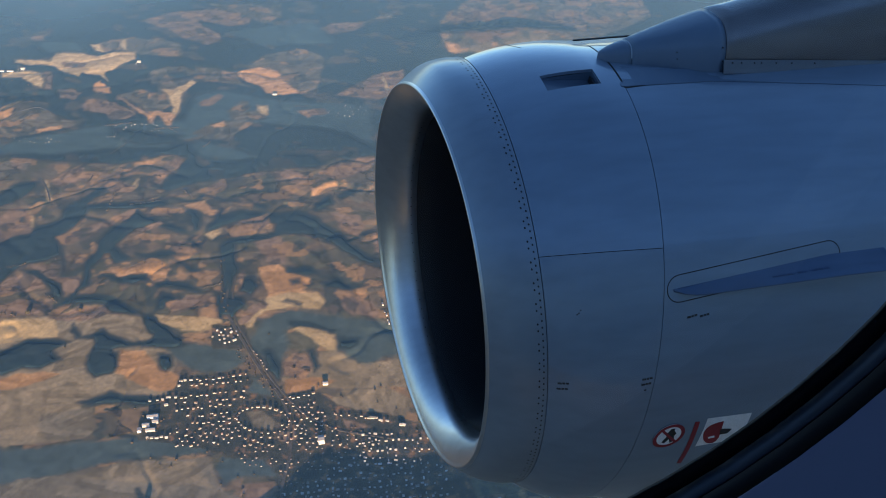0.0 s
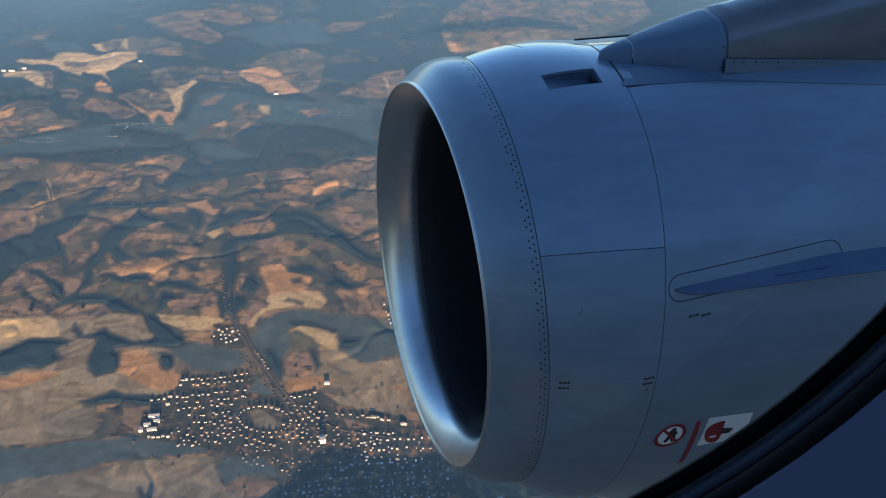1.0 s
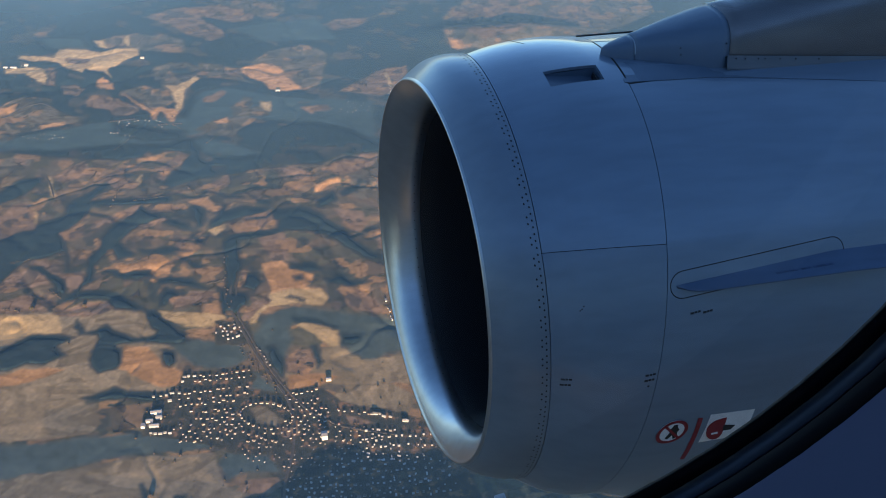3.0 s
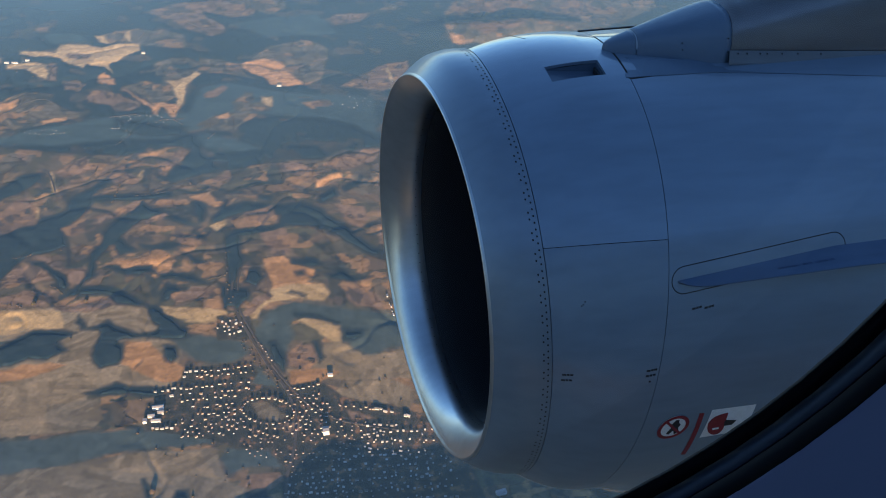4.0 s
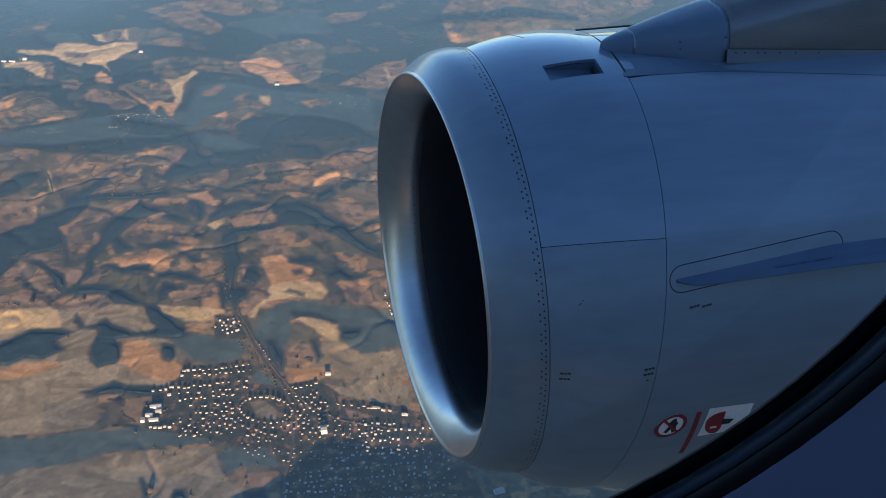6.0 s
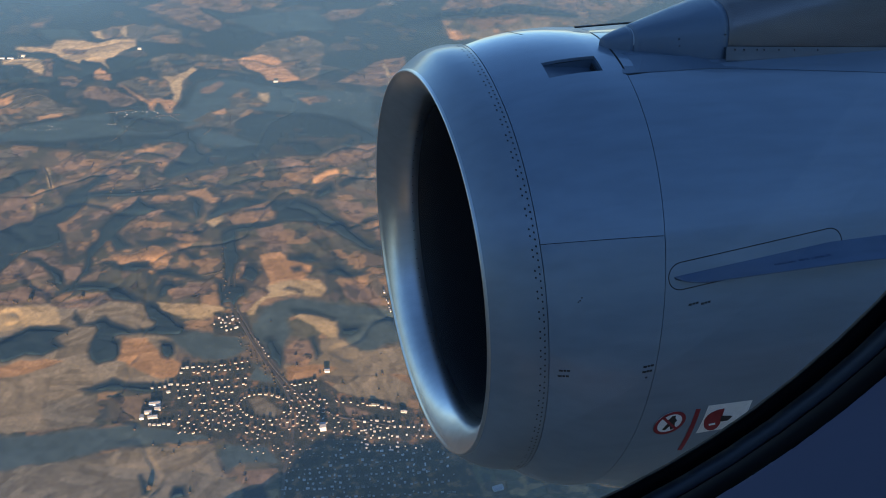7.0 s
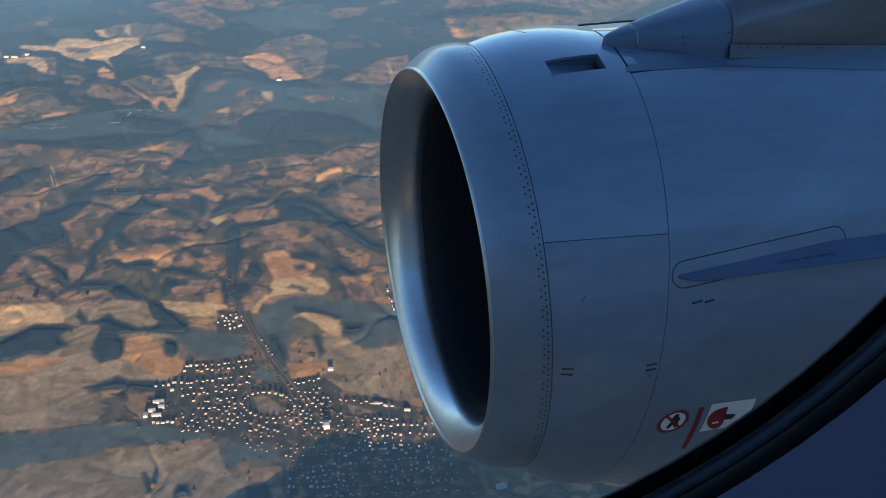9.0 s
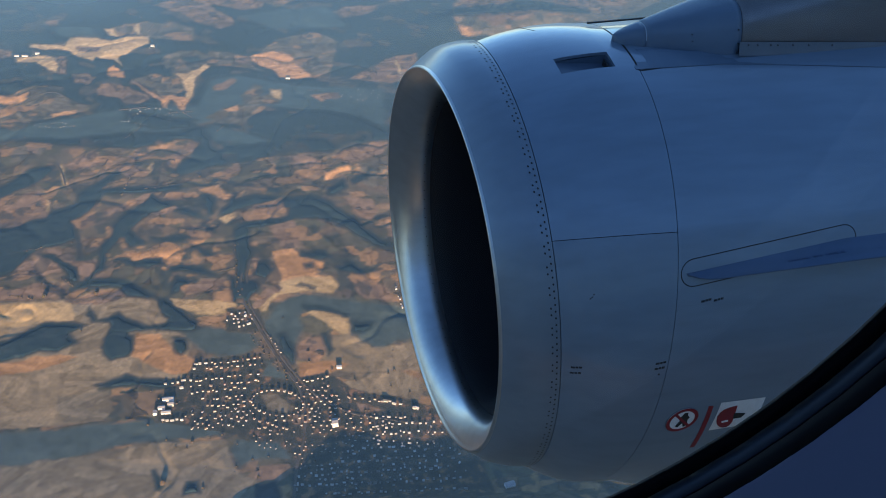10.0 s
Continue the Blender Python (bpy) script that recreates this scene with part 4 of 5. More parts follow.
def build_vent():
    """Recessed pressure-relief vent: a sloping tray with an upright aft wall."""
    s0, s1, a0, a1 = HATCH
    def ring(d0, d1, k=0.0):
        return [cowl_point(s0, a0, -d0), cowl_point(s0, a1, -d0), cowl_point(s1, a1, -d1), cowl_point(s1, a0, -d1)]
    verts = ring(0.013, 0.013) + ring(0.016, 0.055)
    faces = [(4, 5, 6, 7), (0, 1, 5, 4), (1, 2, 6, 5), (2, 3, 7, 6), (3, 0, 4, 7)]
    vent = part("vent", from_arrays("vent", verts, faces, TRAY), engine, "recessed vent opening")
    k = [cowl_point(s1 - 0.012, a0 + 1.2, -0.046), cowl_point(s1 - 0.012, a1 - 1.2, -0.046), cowl_point(s1 - 0.012, a1 - 1.2, -0.02), cowl_point(s1 - 0.012, a0 + 1.2, -0.02)]
    k += [v + Vector((0.006, 0, 0)) for v in k]
    part("outlet", from_arrays("outlet", k, [(0, 1, 2, 3), (4, 7, 6, 5), (0, 4, 5, 1), (1, 5, 6, 2), (2, 6, 7, 3), (3, 7, 4, 0)], DARK), vent)


build_vent()


def patch(outline, lift, thick, material, name):
    """A thin plate on the cowl from an outline of (s, th)."""
    top = [cowl_point(s, t, lift + thick) for s, t in outline]
    low = [cowl_point(s, t, lift - 0.003) for s, t in outline]
    n = len(outline)
    faces = [tuple(range(n))] + [(i, i + n, (i + 1) % n + n, (i + 1) % n) for i in range(n)]
    return from_arrays(name, top + low, faces, material)


def sheet(a, b, c, d, lift, material, name, n=10):
    """A thin sheet that follows the cowl between four corners of (s, th)."""
    verts = []
    for i in range(n + 1):
        u = i / n
        for j in range(n + 1):
            v = j / n
            s, t = [(1 - u) * ((1 - v) * a[k] + v * b[k]) + u * ((1 - v) * d[k] + v * c[k]) for k in (0, 1)]
            verts.append(cowl_point(s, t, lift))
    return from_arrays(name, verts, grid_faces(n + 1, n + 1), material)


def strip(line, width, lift, material, name, closed=False):
    """A narrow raised bead on the cowl along a line of (s, th)."""
    pts = [Vector((s, radians(t) * 1.13, 0)) for s, t in line]
    n = len(pts)
    verts = []
    for i, p in enumerate(pts):
        a = pts[i - 1] if i or closed else p
        b = pts[(i + 1) % n] if i < n - 1 or closed else p
        d = (b - a).normalized()
        side = Vector((-d.y, d.x, 0)) * width / 2
        for q, h in ((p - side, 0.0), (p, lift), (p + side, 0.0)):
            verts.append(cowl_point(q.x, math.degrees(q.y / 1.13), h))
    faces = []
    for i in range(n if closed else n - 1):
        j = (i + 1) % n
        faces += [(i * 3, j * 3, j * 3 + 1, i * 3 + 1), (i * 3 + 1, j * 3 + 1, j * 3 + 2, i * 3 + 2)]
    return from_arrays(name, verts, faces, material)


def stadium(s0, t0, s1, t1, r, n=10):
    """Outline of a rounded slot between two points of (s, th), r metres in radius."""
    a, b = Vector((s0, radians(t0) * 1.13)), Vector((s1, radians(t1) * 1.13))
    ang = math.atan2(b.y - a.y, b.x - a.x)
    out = []
    for c, q0 in ((b, ang - math.pi / 2), (a, ang + math.pi / 2)):
        for k in range(n + 1):
            q = q0 + math.pi * k / n
            out.append((c.x + r * math.cos(q), math.degrees((c.y + r * math.sin(q)) / 1.13)))
    return out


def dense(outline, step=0.05):
    out = []
    for (s, t), (s2, t2) in zip(outline, outline[1:] + outline[:1]):
        k = max(1, int(abs(s2 - s) / step))
        out += [(s + (s2 - s) * i / k, t + (t2 - t) * i / k) for i in range(k)]
    return out


STENCIL = plain("worn_stencil", (0.06, 0.10, 0.19), 0.6, var=0.5, scale=60.0)


def build_strake():
    slot = dense(stadium(0.728, 147.95, 1.388, 144.45, 0.0535))
    rim = part("strake_seal", strip(slot, 0.0040, 0.0012, DARK, "strake_seal", True), engine, "dark sealant line round the strake")
    n, verts = 28, []

    def root(w):
        s = 0.700 + 0.950 * w
        return s, 148.3 - 3.0 * min(1.0, (s - 0.700) / 0.690)

    def span(w, f):
        """A point on the fin: w along its root, f from the root to its free edge."""
        out = 0.046 * min(1.0, w / 0.09) ** 0.6 + 0.062 * min(1.0, w / 0.73)
        return cowl_point(*root(w)) + f * Vector((0.06 * w, -out, -0.012 * w))

    for k in range(n):
        w = k / (n - 1)
        s, t = root(w)
        foot = 0.007 + 0.012 * w
        half = Vector((0, 0, 0.004))
        verts.append(cowl_point(s, t - math.degrees(foot / 1.13), 0.0))
        verts.append(span(w, 0.10) + half + Vector((0, 0, 0.004)))
        verts.append(span(w, 0.22) + half)
        verts.append(span(w, 0.97) + half * 0.7)
        verts.append(span(w, 1.0))
        verts.append(span(w, 0.97) - half * 0.7)
        verts.append(span(w, 0.22) - half)
        verts.append(cowl_point(s, t + math.degrees(foot / 1.13), 0.0))
    faces = grid_faces(n, 8) + [tuple(range(8)), tuple(range(n * 8 - 1, n * 8 - 9, -1))]
    fin = part("strake", from_arrays("strake", verts, faces, FIN, True), engine, "thin swept blue fin strake on the cowl's shoulder")
    # faint worn stencil on the fin's upper face
    for w0, w1 in ((0.42, 0.51), (0.53, 0.57), (0.585, 0.67)):
        v = [span(w0, 0.44), span(w1, 0.44), span(w1, 0.53), span(w0, 0.53)]
        v = [p + Vector((0, 0, z)) for z in (0.0035, 0.0052) for p in v]
        f = [(4, 5, 6, 7), (3, 2, 1, 0), (0, 1, 5, 4), (1, 2, 6, 5), (2, 3, 7, 6), (3, 0, 4, 7)]
        part("lettering_bar", from_arrays("lettering_bar", v, f, STENCIL), fin)


build_strake()


def rivet_mesh(name, spots, r, lift, material):
    verts, faces = [], []
    for s, t in spots:
        b = len(verts)
        for k in range(6):
            q = k * math.pi / 3
            verts.append(cowl_point(s + r * math.cos(q), t + math.degrees(r * math.sin(q) / 1.0), lift))
        faces.append(tuple(range(b, b + 6)))
    return from_arrays(name, verts, faces, material)


rows = [(S_SEAM - 0.020, 62 + 1.5 * k) for k in range(140)] + [(S_SEAM - 0.041, 62.75 + 1.5 * k) for k in range(140) if k % 3]
rv = part("rivet_rows", rivet_mesh("rivet_rows", rows, 0.0046, 0.0012, DARK), engine, "two rows of dark rivets behind the lip")
tagged(rv, kind="stuff")
part("fastener", rivet_mesh("fastener", [(0.366, 151.8), (0.372, 151.2), (0.360, 152.1)], 0.003, 0.0012, DARK), engine)


def bar(s, t, length, tall, material, name, slope=0.0):
    dt = math.degrees(tall / 1.13) / 2
    line = [(s + length * k / 4, t + slope * k / 4) for k in range(5)]
    out = [(a, b - dt) for a, b in line] + [(a, b + dt) for a, b in line[::-1]]
    return part(name, patch(out, 0.0, 0.0012, material, name), engine)


# small lettering too faint to read, as plain bars
for s, t, n in ((0.293, 168.0, 0.040), (0.290, 169.4, 0.040), (0.609, 166.2, 0.042), (0.609, 167.4, 0.040), (0.766, 153.9, 0.042), (0.820, 154.0, 0.040)):
    for a, k in ((0.0, 0.36), (0.42, 0.24), (0.72, 0.28)):
        bar(s + n * a, t - 0.3 * a, n * k, 0.0085, LETTERING, "lettering_bar", -0.1 * k)
bar(0.626, 168.7, 0.008, 0.007, LETTERING, "lettering_bar")


def disc(s, t, r, material, name, lift, inner=0.0, n=32):
    out = [(s + r * math.cos(q), t + math.degrees(r * math.sin(q) / 1.13)) for q in (k * 2 * math.pi / n for k in range(n))]
    if not inner:
        return part(name, patch(out, lift, 0.0008, material, name), engine)
    verts, faces = [], []
    for rr in (r, inner):
        verts += [cowl_point(s + rr * math.cos(q), t + math.degrees(rr * math.sin(q) / 1.13), lift + 0.001) for q in (k * 2 * math.pi / n for k in range(n))]
    faces = [(i, (i + 1) % n, n + (i + 1) % n, n + i) for i in range(n)]
    return part(name, from_arrays(name, verts, faces, material), engine)


def build_markings():
    s, t = 0.808, 182.4
    disc(s, t, 0.067, WHITE, "warning_sign", 0.0022)
    disc(s, t, 0.070, RED, "warning_ring", 0.0026, inner=0.054)
    d = math.degrees(1 / 1.13)
    patchy = lambda out, m, name, lift: part(name, patch([(s + x, t + y * d) for x, y in out], lift, 0.0006, m, name), engine)
    patchy([(-0.002, -0.044), (0.014, -0.044), (0.016, -0.030), (0.030, -0.012), (0.024, 0.002), (0.034, 0.034), (0.018, 0.044), (0.006, 0.018), (-0.008, 0.042), (-0.022, 0.034), (-0.010, 0.0), (-0.022, -0.014), (-0.010, -0.026)], BLACK, "sign_bar", 0.0032)
    patchy([(-0.044, -0.036), (-0.036, -0.044), (0.044, 0.036), (0.036, 0.044)], RED, "sign_slash", 0.0042)
    part("warning_stripe", sheet((0.908, 179.2), (0.931, 179.3), (0.960, 194.6), (0.936, 194.3), 0.0012, RED, "warning_stripe"), engine, "red warning stripe")
    part("warning_plate", sheet((0.962, 178.7), (1.17, 179.0), (1.18, 187.6), (0.970, 187.8), 0.0012, WHITE, "warning_plate"), engine, "white warning plate")
    blob = [(1.046, 180.3), (1.050, 181.8), (1.054, 183.2), (1.062, 185.4), (1.058, 186.6), (1.048, 187.2), (1.030, 187.2), (1.012, 186.7), (0.994, 185.8), (0.982, 184.6), (0.974, 183.0), (0.979, 181.8), (0.992, 181.0), (1.017, 180.5)]
    part("plate_mark", patch(blob[::-1], 0.004, 0.0008, RED, "plate_mark"), engine)
    part("plate_mark", patch([(1.047, 182.6), (1.105, 183.2), (1.093, 184.4), (1.056, 184.4)], 0.0045, 0.0006, BLACK, "plate_mark"), engine)
    part("plate_mark", patch([(1.005, 184.7), (1.034, 184.6), (1.038, 185.1), (1.009, 185.2)], 0.0055, 0.0006, WHITE, "plate_mark"), engine)


build_markings()
part("joint_sealant", strip([(S_MAX, t) for t in np.linspace(80, 101.8, 14)], 0.0085, 0.0012, DARK, "joint_sealant"), engine, "thick dark sealant bead under the pylon")
part("joint_sealant", strip([(s, 101.8 - 0.8 * (s - S_MAX) / 0.15) for s in np.linspace(S_MAX, 0.81, 6)], 0.009, 0.0014, DARK, "joint_sealant"), engine)
part("joint_sealant", strip([(0.410 + 0.0003 * (t - 69) ** 2, t) for t in np.linspace(69, 78, 8)], 0.005, 0.001, DARK, "joint_sealant"), engine)

# ---- the pylon ----
pylon = thing("engine_pylon", AIR, "blue-grey pylon fairing over the engine with a bare metal aft panel", "pylon")


def crest(x):
    return -1.446 + 0.022 * min(1, math.sqrt(max(x - 1.655, 0) / 0.05)) + 0.320 * max(x - 1.69, 0) - 0.050 * max(x - 1.69, 0) ** 2


def hump(x, j, m, lift=0.0):
    half = (0.185 + lift) * min(1.0, 0.20 * math.sqrt(min(max(x - 1.658, 0.0003) / 0.03, 1)) + 0.80 * min(1.0, max(x - 1.658, 0) / 0.45) ** 0.95)
    q = math.pi * j / m
    c, s = math.cos(q), math.sin(q)
    top, low = crest(x) + lift, -1.56
    p = 0.62 + 0.22 * min(1.0, max(0.0, (x - 2.0) / 0.6))
    return Vector((x, 3.25 - half * math.copysign(abs(c) ** p, c), low + (top - low) * s ** 0.75))


def fairing(x0, x1, n, material, name, lift=0.0, first=0):
    xs, k = np.linspace(x0, x1, n), 25 - first
    verts = [hump(x, j, 24, lift) for x in xs for j in range(first, 25)]
    faces = grid_faces(n, k, flip=False)
    faces += [tuple(range(k - 1, -1, -1)), tuple(range((n - 1) * k, n * k))]
    return from_arrays(name, verts, faces, material, True)


part("nose_fairing", fairing(1.656, 1.782, 10, PYLON, "nose_fairing"), pylon)
part("front_fairing", fairing(1.787, 2.172, 14, PYLON, "front_fairing"), pylon, "blue-grey painted front fairing")
part("aft_panel", fairing(2.177, 3.6, 24, TITAN, "aft_panel", 0.002), pylon, "bare brownish metal aft panel")
part("joint", fairing(1.77, 1.80, 3, SEAL_PALE, "joint", -0.002, 5), pylon, "pale sealant ring behind the nose")
part("joint", fairing(2.15, 2.19, 3, DARK, "joint", -0.006), pylon)


def ledge(x0, x1, y0, y1, z0, z1, n, material, name):
    """A long flange beside the pylon foot: inner edge y1, z1, outer edge y0, z0."""
    verts = []
    for x in np.linspace(x0, x1, n):
        w = (x - x0) / (x1 - x0)
        yy = y0(x)
        verts += [(x, yy, z0(x)), (x, yy, z0(x) + 0.006), (x, y1(x), z1(x)), (x, y1(x), z1(x) - 0.02)]
    faces = grid_faces(n, 4) + [(0, 1, 2, 3), (n * 4 - 1, n * 4 - 2, n * 4 - 3, n * 4 - 4)]
    return from_arrays(name, verts, faces, material)


def ease(x, a, b):
    w = min(1.0, max(0.0, (x - a) / (b - a)))
    return w * w * (3 - 2 * w)


def foot_line(x):
    """Where the skirt meets the cowl, in degrees round it."""
    return 101.4 + 0.4 * max(0.0, x - 1.7) + 6.0 * max(0.0, x - 2.08)


part("skirt", ledge(1.668, 3.6, lambda x: cowl_point(x - 0.93, foot_line(x), 0.0).y, lambda x: 3.19 - 0.09 * ease(x, 1.66, 1.86), lambda x: cowl_point(x - 0.93, foot_line(x), 0.0).z - 0.004, lambda x: -1.476 + 0.014 * ease(x, 1.67, 1.85) - 0.016 * ease(x, 1.8, 2.25) - 0.135 * max(0.0, x - 2.15), 30, PYLON, "skirt"), pylon, "flared skirt along the pylon foot")
part("skirt", ledge(1.95, 3.6, lambda x: 3.495, lambda x: 3.40, lambda x: cowl_point(x - 0.93, 79.0, 0.0).z, lambda x: -1.445 - 0.028 * min(1, max(0, x - 1.8) / 0.4), 14, PYLON, "skirt"), pylon)
part("flange", ledge(2.16, 3.6, lambda x: 3.044, lambda x: 3.061, lambda x: -1.476 - 0.045 * (x - 2.16), lambda x: -1.418 - 0.05 * (x - 2.16), 8, FLANGE, "flange"), pylon)


def bolt(x, z, side=None):
    """A small flush bolt on the pylon's fuselage side, or standing on the given side plane."""
    low, top, half = -1.56, crest(x), abs(hump(x, 0, 24).y - 3.25)
    c = (1 - ((z - low) / (top - low)) ** (2 / 0.75)) ** 0.31
    y = 3.25 - half * c - 0.0025 if side is None else side
    ring = [(0.0033 * math.cos(k * math.pi / 3), 0.0033 * math.sin(k * math.pi / 3)) for k in range(6)]
    verts = [(x + a, y, z + b) for a, b in ring] + [(x + a, y + 0.012, z + b) for a, b in ring]
    faces = [tuple(range(5, -1, -1))] + [(i, (i + 1) % 6, 6 + (i + 1) % 6, 6 + i) for i in range(6)]
    part("bolt", from_arrays("bolt", verts, faces, DARK), pylon)


def hinge_beam():
    """A long thin hinge beam along the top of the cowl, on the pylon's outboard side."""
    verts, n = [], 10
    for x in np.linspace(1.645, 1.98, n):
        z = -1.486 + 0.040 * (x - 1.645)
        verts += [(x, 3.492, z - 0.005), (x, 3.492, z), (x, 3.502, z), (x, 3.502, z - 0.005)]
    faces = grid_faces(n, 4, True) + [(0, 1, 2, 3), (n * 4 - 1, n * 4 - 2, n * 4 - 3, n * 4 - 4)]
    part("hinge_beam", from_arrays("hinge_beam", verts, faces, DARK), pylon, "thin dark hinge beam")


hinge_beam()
for x, z in ((1.965, -1.405), (1.968, -1.432), (2.155, -1.375), (2.16, -1.43)):
    bolt(x, z)
for x in (2.20, 2.245, 2.31, 2.345, 2.42, 2.50, 2.62):
    bolt(x, -1.430 - 0.05 * (x - 2.16), 3.053)

# ---- the cabin side with its window ----
WX, WZ, HALF_W, HALF_H, CORNER = 0.0168, 0.008, 0.115, 0.165, 0.1075
DEPTH = 0.10


def window_loop(grow, depth, n=16):
    """A rounded window outline, grown outwards by some metres at 0.10 m from the eye, at the given depth."""
    k = depth / DEPTH
    out = []
    hw, hh, r = HALF_W + grow, HALF_H + grow, CORNER + grow
    for cx, cz, q0 in ((hw - r, hh - r, 0), (-hw + r, hh - r, 90), (-hw + r, -hh + r, 180), (hw - r, -hh + r, 270)):
        for i in range(n + 1):
            q = radians(q0 + 90 * i / n)
            out.append(Vector(((WX + cx + r * math.cos(q)) * k, depth, (WZ + cz + r * math.sin(q)) * k)))
    return out


def loops_mesh(name, loops, material, smooth=True):
    n = len(loops[0])
    verts = [v for lp in loops for v in lp]
    return from_arrays(name, verts, grid_faces(len(loops), n, True), material, smooth)


window = thing("window_1", AIR, "cabin window with black rubber seals and grey bezel", "window", kind="structure")
part("outer_seal", loops_mesh("outer_seal", [window_loop(-0.0014, 0.108), window_loop(-0.0009, 0.101), window_loop(-0.0003, 0.099), window_loop(0.0050, 0.0985), window_loop(0.0056, 0.0995)], RUBBER), window, "black rubber seal")
part("bezel", loops_mesh("bezel", [window_loop(0.0050, 0.1008), window_loop(0.0056, 0.0980), window_loop(0.0118, 0.093), window_loop(0.0128, 0.094)], BEZEL), window, "grey plastic bezel")
part("inner_seal", loops_mesh("inner_seal", [window_loop(0.0120, 0.095), window_loop(0.0125, 0.0915), window_loop(0.0196, 0.088), window_loop(0.0206, 0.089)], RUBBER), window, "black rubber seal")


def build_pane():
    m = bpy.data.materials.new("window_pane")
    m.use_nodes = True
    n, l = m.node_tree.nodes, m.node_tree.links
    n.remove(n["Principled BSDF"])
    clear, gloss = n.new("ShaderNodeBsdfTransparent"), n.new("ShaderNodeBsdfGlossy")
    gloss.inputs["Roughness"].default_value = 0.02
    mix = n.new("ShaderNodeMixShader")
    mix.inputs[0].default_value = 0.03
    l.new(clear.outputs[0], mix.inputs[1])
    l.new(gloss.outputs[0], mix.inputs[2])
    l.new(mix.outputs[0], n["Material Output"].inputs["Surface"])
    lp = window_loop(0.003, 0.104)
    ob = part("pane", from_arrays("pane", lp, [tuple(range(len(lp)))], m), window, "clear acrylic pane")
    ob.visible_shadow = False


build_pane()


def build_wall():
    hole = window_loop(0.0202, 0.0885)
    rim = window_loop(0.0201, 0.0840)
    face = window_loop(0.0201, 0.082)
    n = len(hole)
    far = []
    for v in face:
        d = Vector((v.x - WX, 0, v.z - WZ))
        k = 0.37 / max(abs(d.x), abs(d.z))
        far.append(Vector((WX + d.x * k, 0.082, WZ + d.z * k)))
    back = [Vector((v.x, 0.122, v.z)) for v in far]
    back_in = window_loop(0.0065, 0.1215)
    verts = [*hole, *rim, *face, *far, *back, *back_in]
    me = from_arrays("wall_starboard", verts, grid_faces(6, n, True), LINING, False)
    ob = new("wall_starboard", me)
    ob.matrix_world = AIR
    tagged(ob, "plastic cabin side panel round the window, in shade", "wall", kind="structure")


build_wall()


def build_fuselage():
    """The body of the aeroplane, round above and deepened below to block light, open where the side panel stands."""
    cy, cz = -1.85, -0.72
    ro, ri = 2.10, 2.06
    nt, xs = 96, [-14.0, -9.0, -5.0, -3.0, -1.5, -0.38, -0.2, 0.0, 0.2, 0.41, 1.5, 3.0, 5.0, 9.0, 16.0]
    bm = bmesh.new()
    def at(x, j, r):
        q = 2 * math.pi * j / nt
        # unseen lower half stretched down to keep low sky glow off the engine
        return (x, cy + r * math.cos(q), cz + r * math.sin(q) * (1.35 if q > math.pi else 1.0))
    outer = [[bm.verts.new(at(x, j, ro)) for j in range(nt)] for x in xs]
    inner = [[bm.verts.new(at(x, j, ri)) for j in range(nt)] for x in xs]
    for i in range(len(xs) - 1):
        for j in range(nt):
            k = (j + 1) % nt
            q = 2 * math.pi * (j + 0.5) / nt
            z = cz + ro * math.sin(q)
            if -0.39 < xs[i] and xs[i + 1] < 0.42 and abs(z) < 0.33 and math.cos(q) > 0:
                continue
            bm.faces.new((outer[i][j], outer[i + 1][j], outer[i + 1][k], outer[i][k]))
            bm.faces.new((inner[i][k], inner[i + 1][k], inner[i + 1][j], inner[i][j]))
    for i, flip in ((0, False), (len(xs) - 1, True)):
        cap = [inner[i][j] for j in range(nt)]
        bm.faces.new(cap if flip else cap[::-1])
        for j in range(nt):
            k = (j + 1) % nt
            bm.faces.new((outer[i][j], outer[i][k], inner[i][k], inner[i][j]))
    for v in [v for v in bm.verts if not v.link_faces]:
        bm.verts.remove(v)
    me = bpy.data.meshes.new("fuselage")
    bm.to_mesh(me)
    bm.free()
    me.materials.append(FUSE)
    ob = new("fuselage", me)
    ob.matrix_world = AIR
    tagged(ob, "pale painted aeroplane body around the cabin, deepened below to block light", "fuselage", kind="structure")


build_fuselage()


def build_cabin_lamp():
    """The strip light along the cabin ceiling."""
    m = bpy.data.materials.new("lamp_diffuser")
    m.use_nodes = True
    b = m.node_tree.nodes["Principled BSDF"]
    b.inputs["Emission Color"].default_value = (0.19, 0.38, 1.0, 1)
    b.inputs["Emission Strength"].default_value = CABIN_LAMP
    lamp = thing("ceiling_light", AIR, "long bluish strip light on the cabin ceiling", "lamp")
    def box(x0, x1, y0, y1, z0, z1, name, material):
        v = [(x, y, z) for x in (x0, x1) for y in (y0, y1) for z in (z0, z1)]
        f = [(0, 1, 3, 2), (4, 6, 7, 5), (0, 4, 5, 1), (2, 3, 7, 6), (0, 2, 6, 4), (1, 5, 7, 3)]
        return part(name, from_arrays(name, v, f, material), lamp)
    box(-3, 3, -1.95, -1.83, 1.20, 1.26, "housing", LINING)
    box(-2.95, 2.95, -1.94, -1.84, 1.18, 1.20, "diffuser", m)


CABIN_LAMP = 3.1
build_cabin_lamp()

# ---- villages ----
WALLS = [plain("render_%s" % k, c, 0.85, var=0.12, scale=0.8) for k, c in (("white", (0.88, 0.86, 0.86)), ("cream", (0.80, 0.74, 0.68)), ("pale", (0.88, 0.88, 0.90)))]
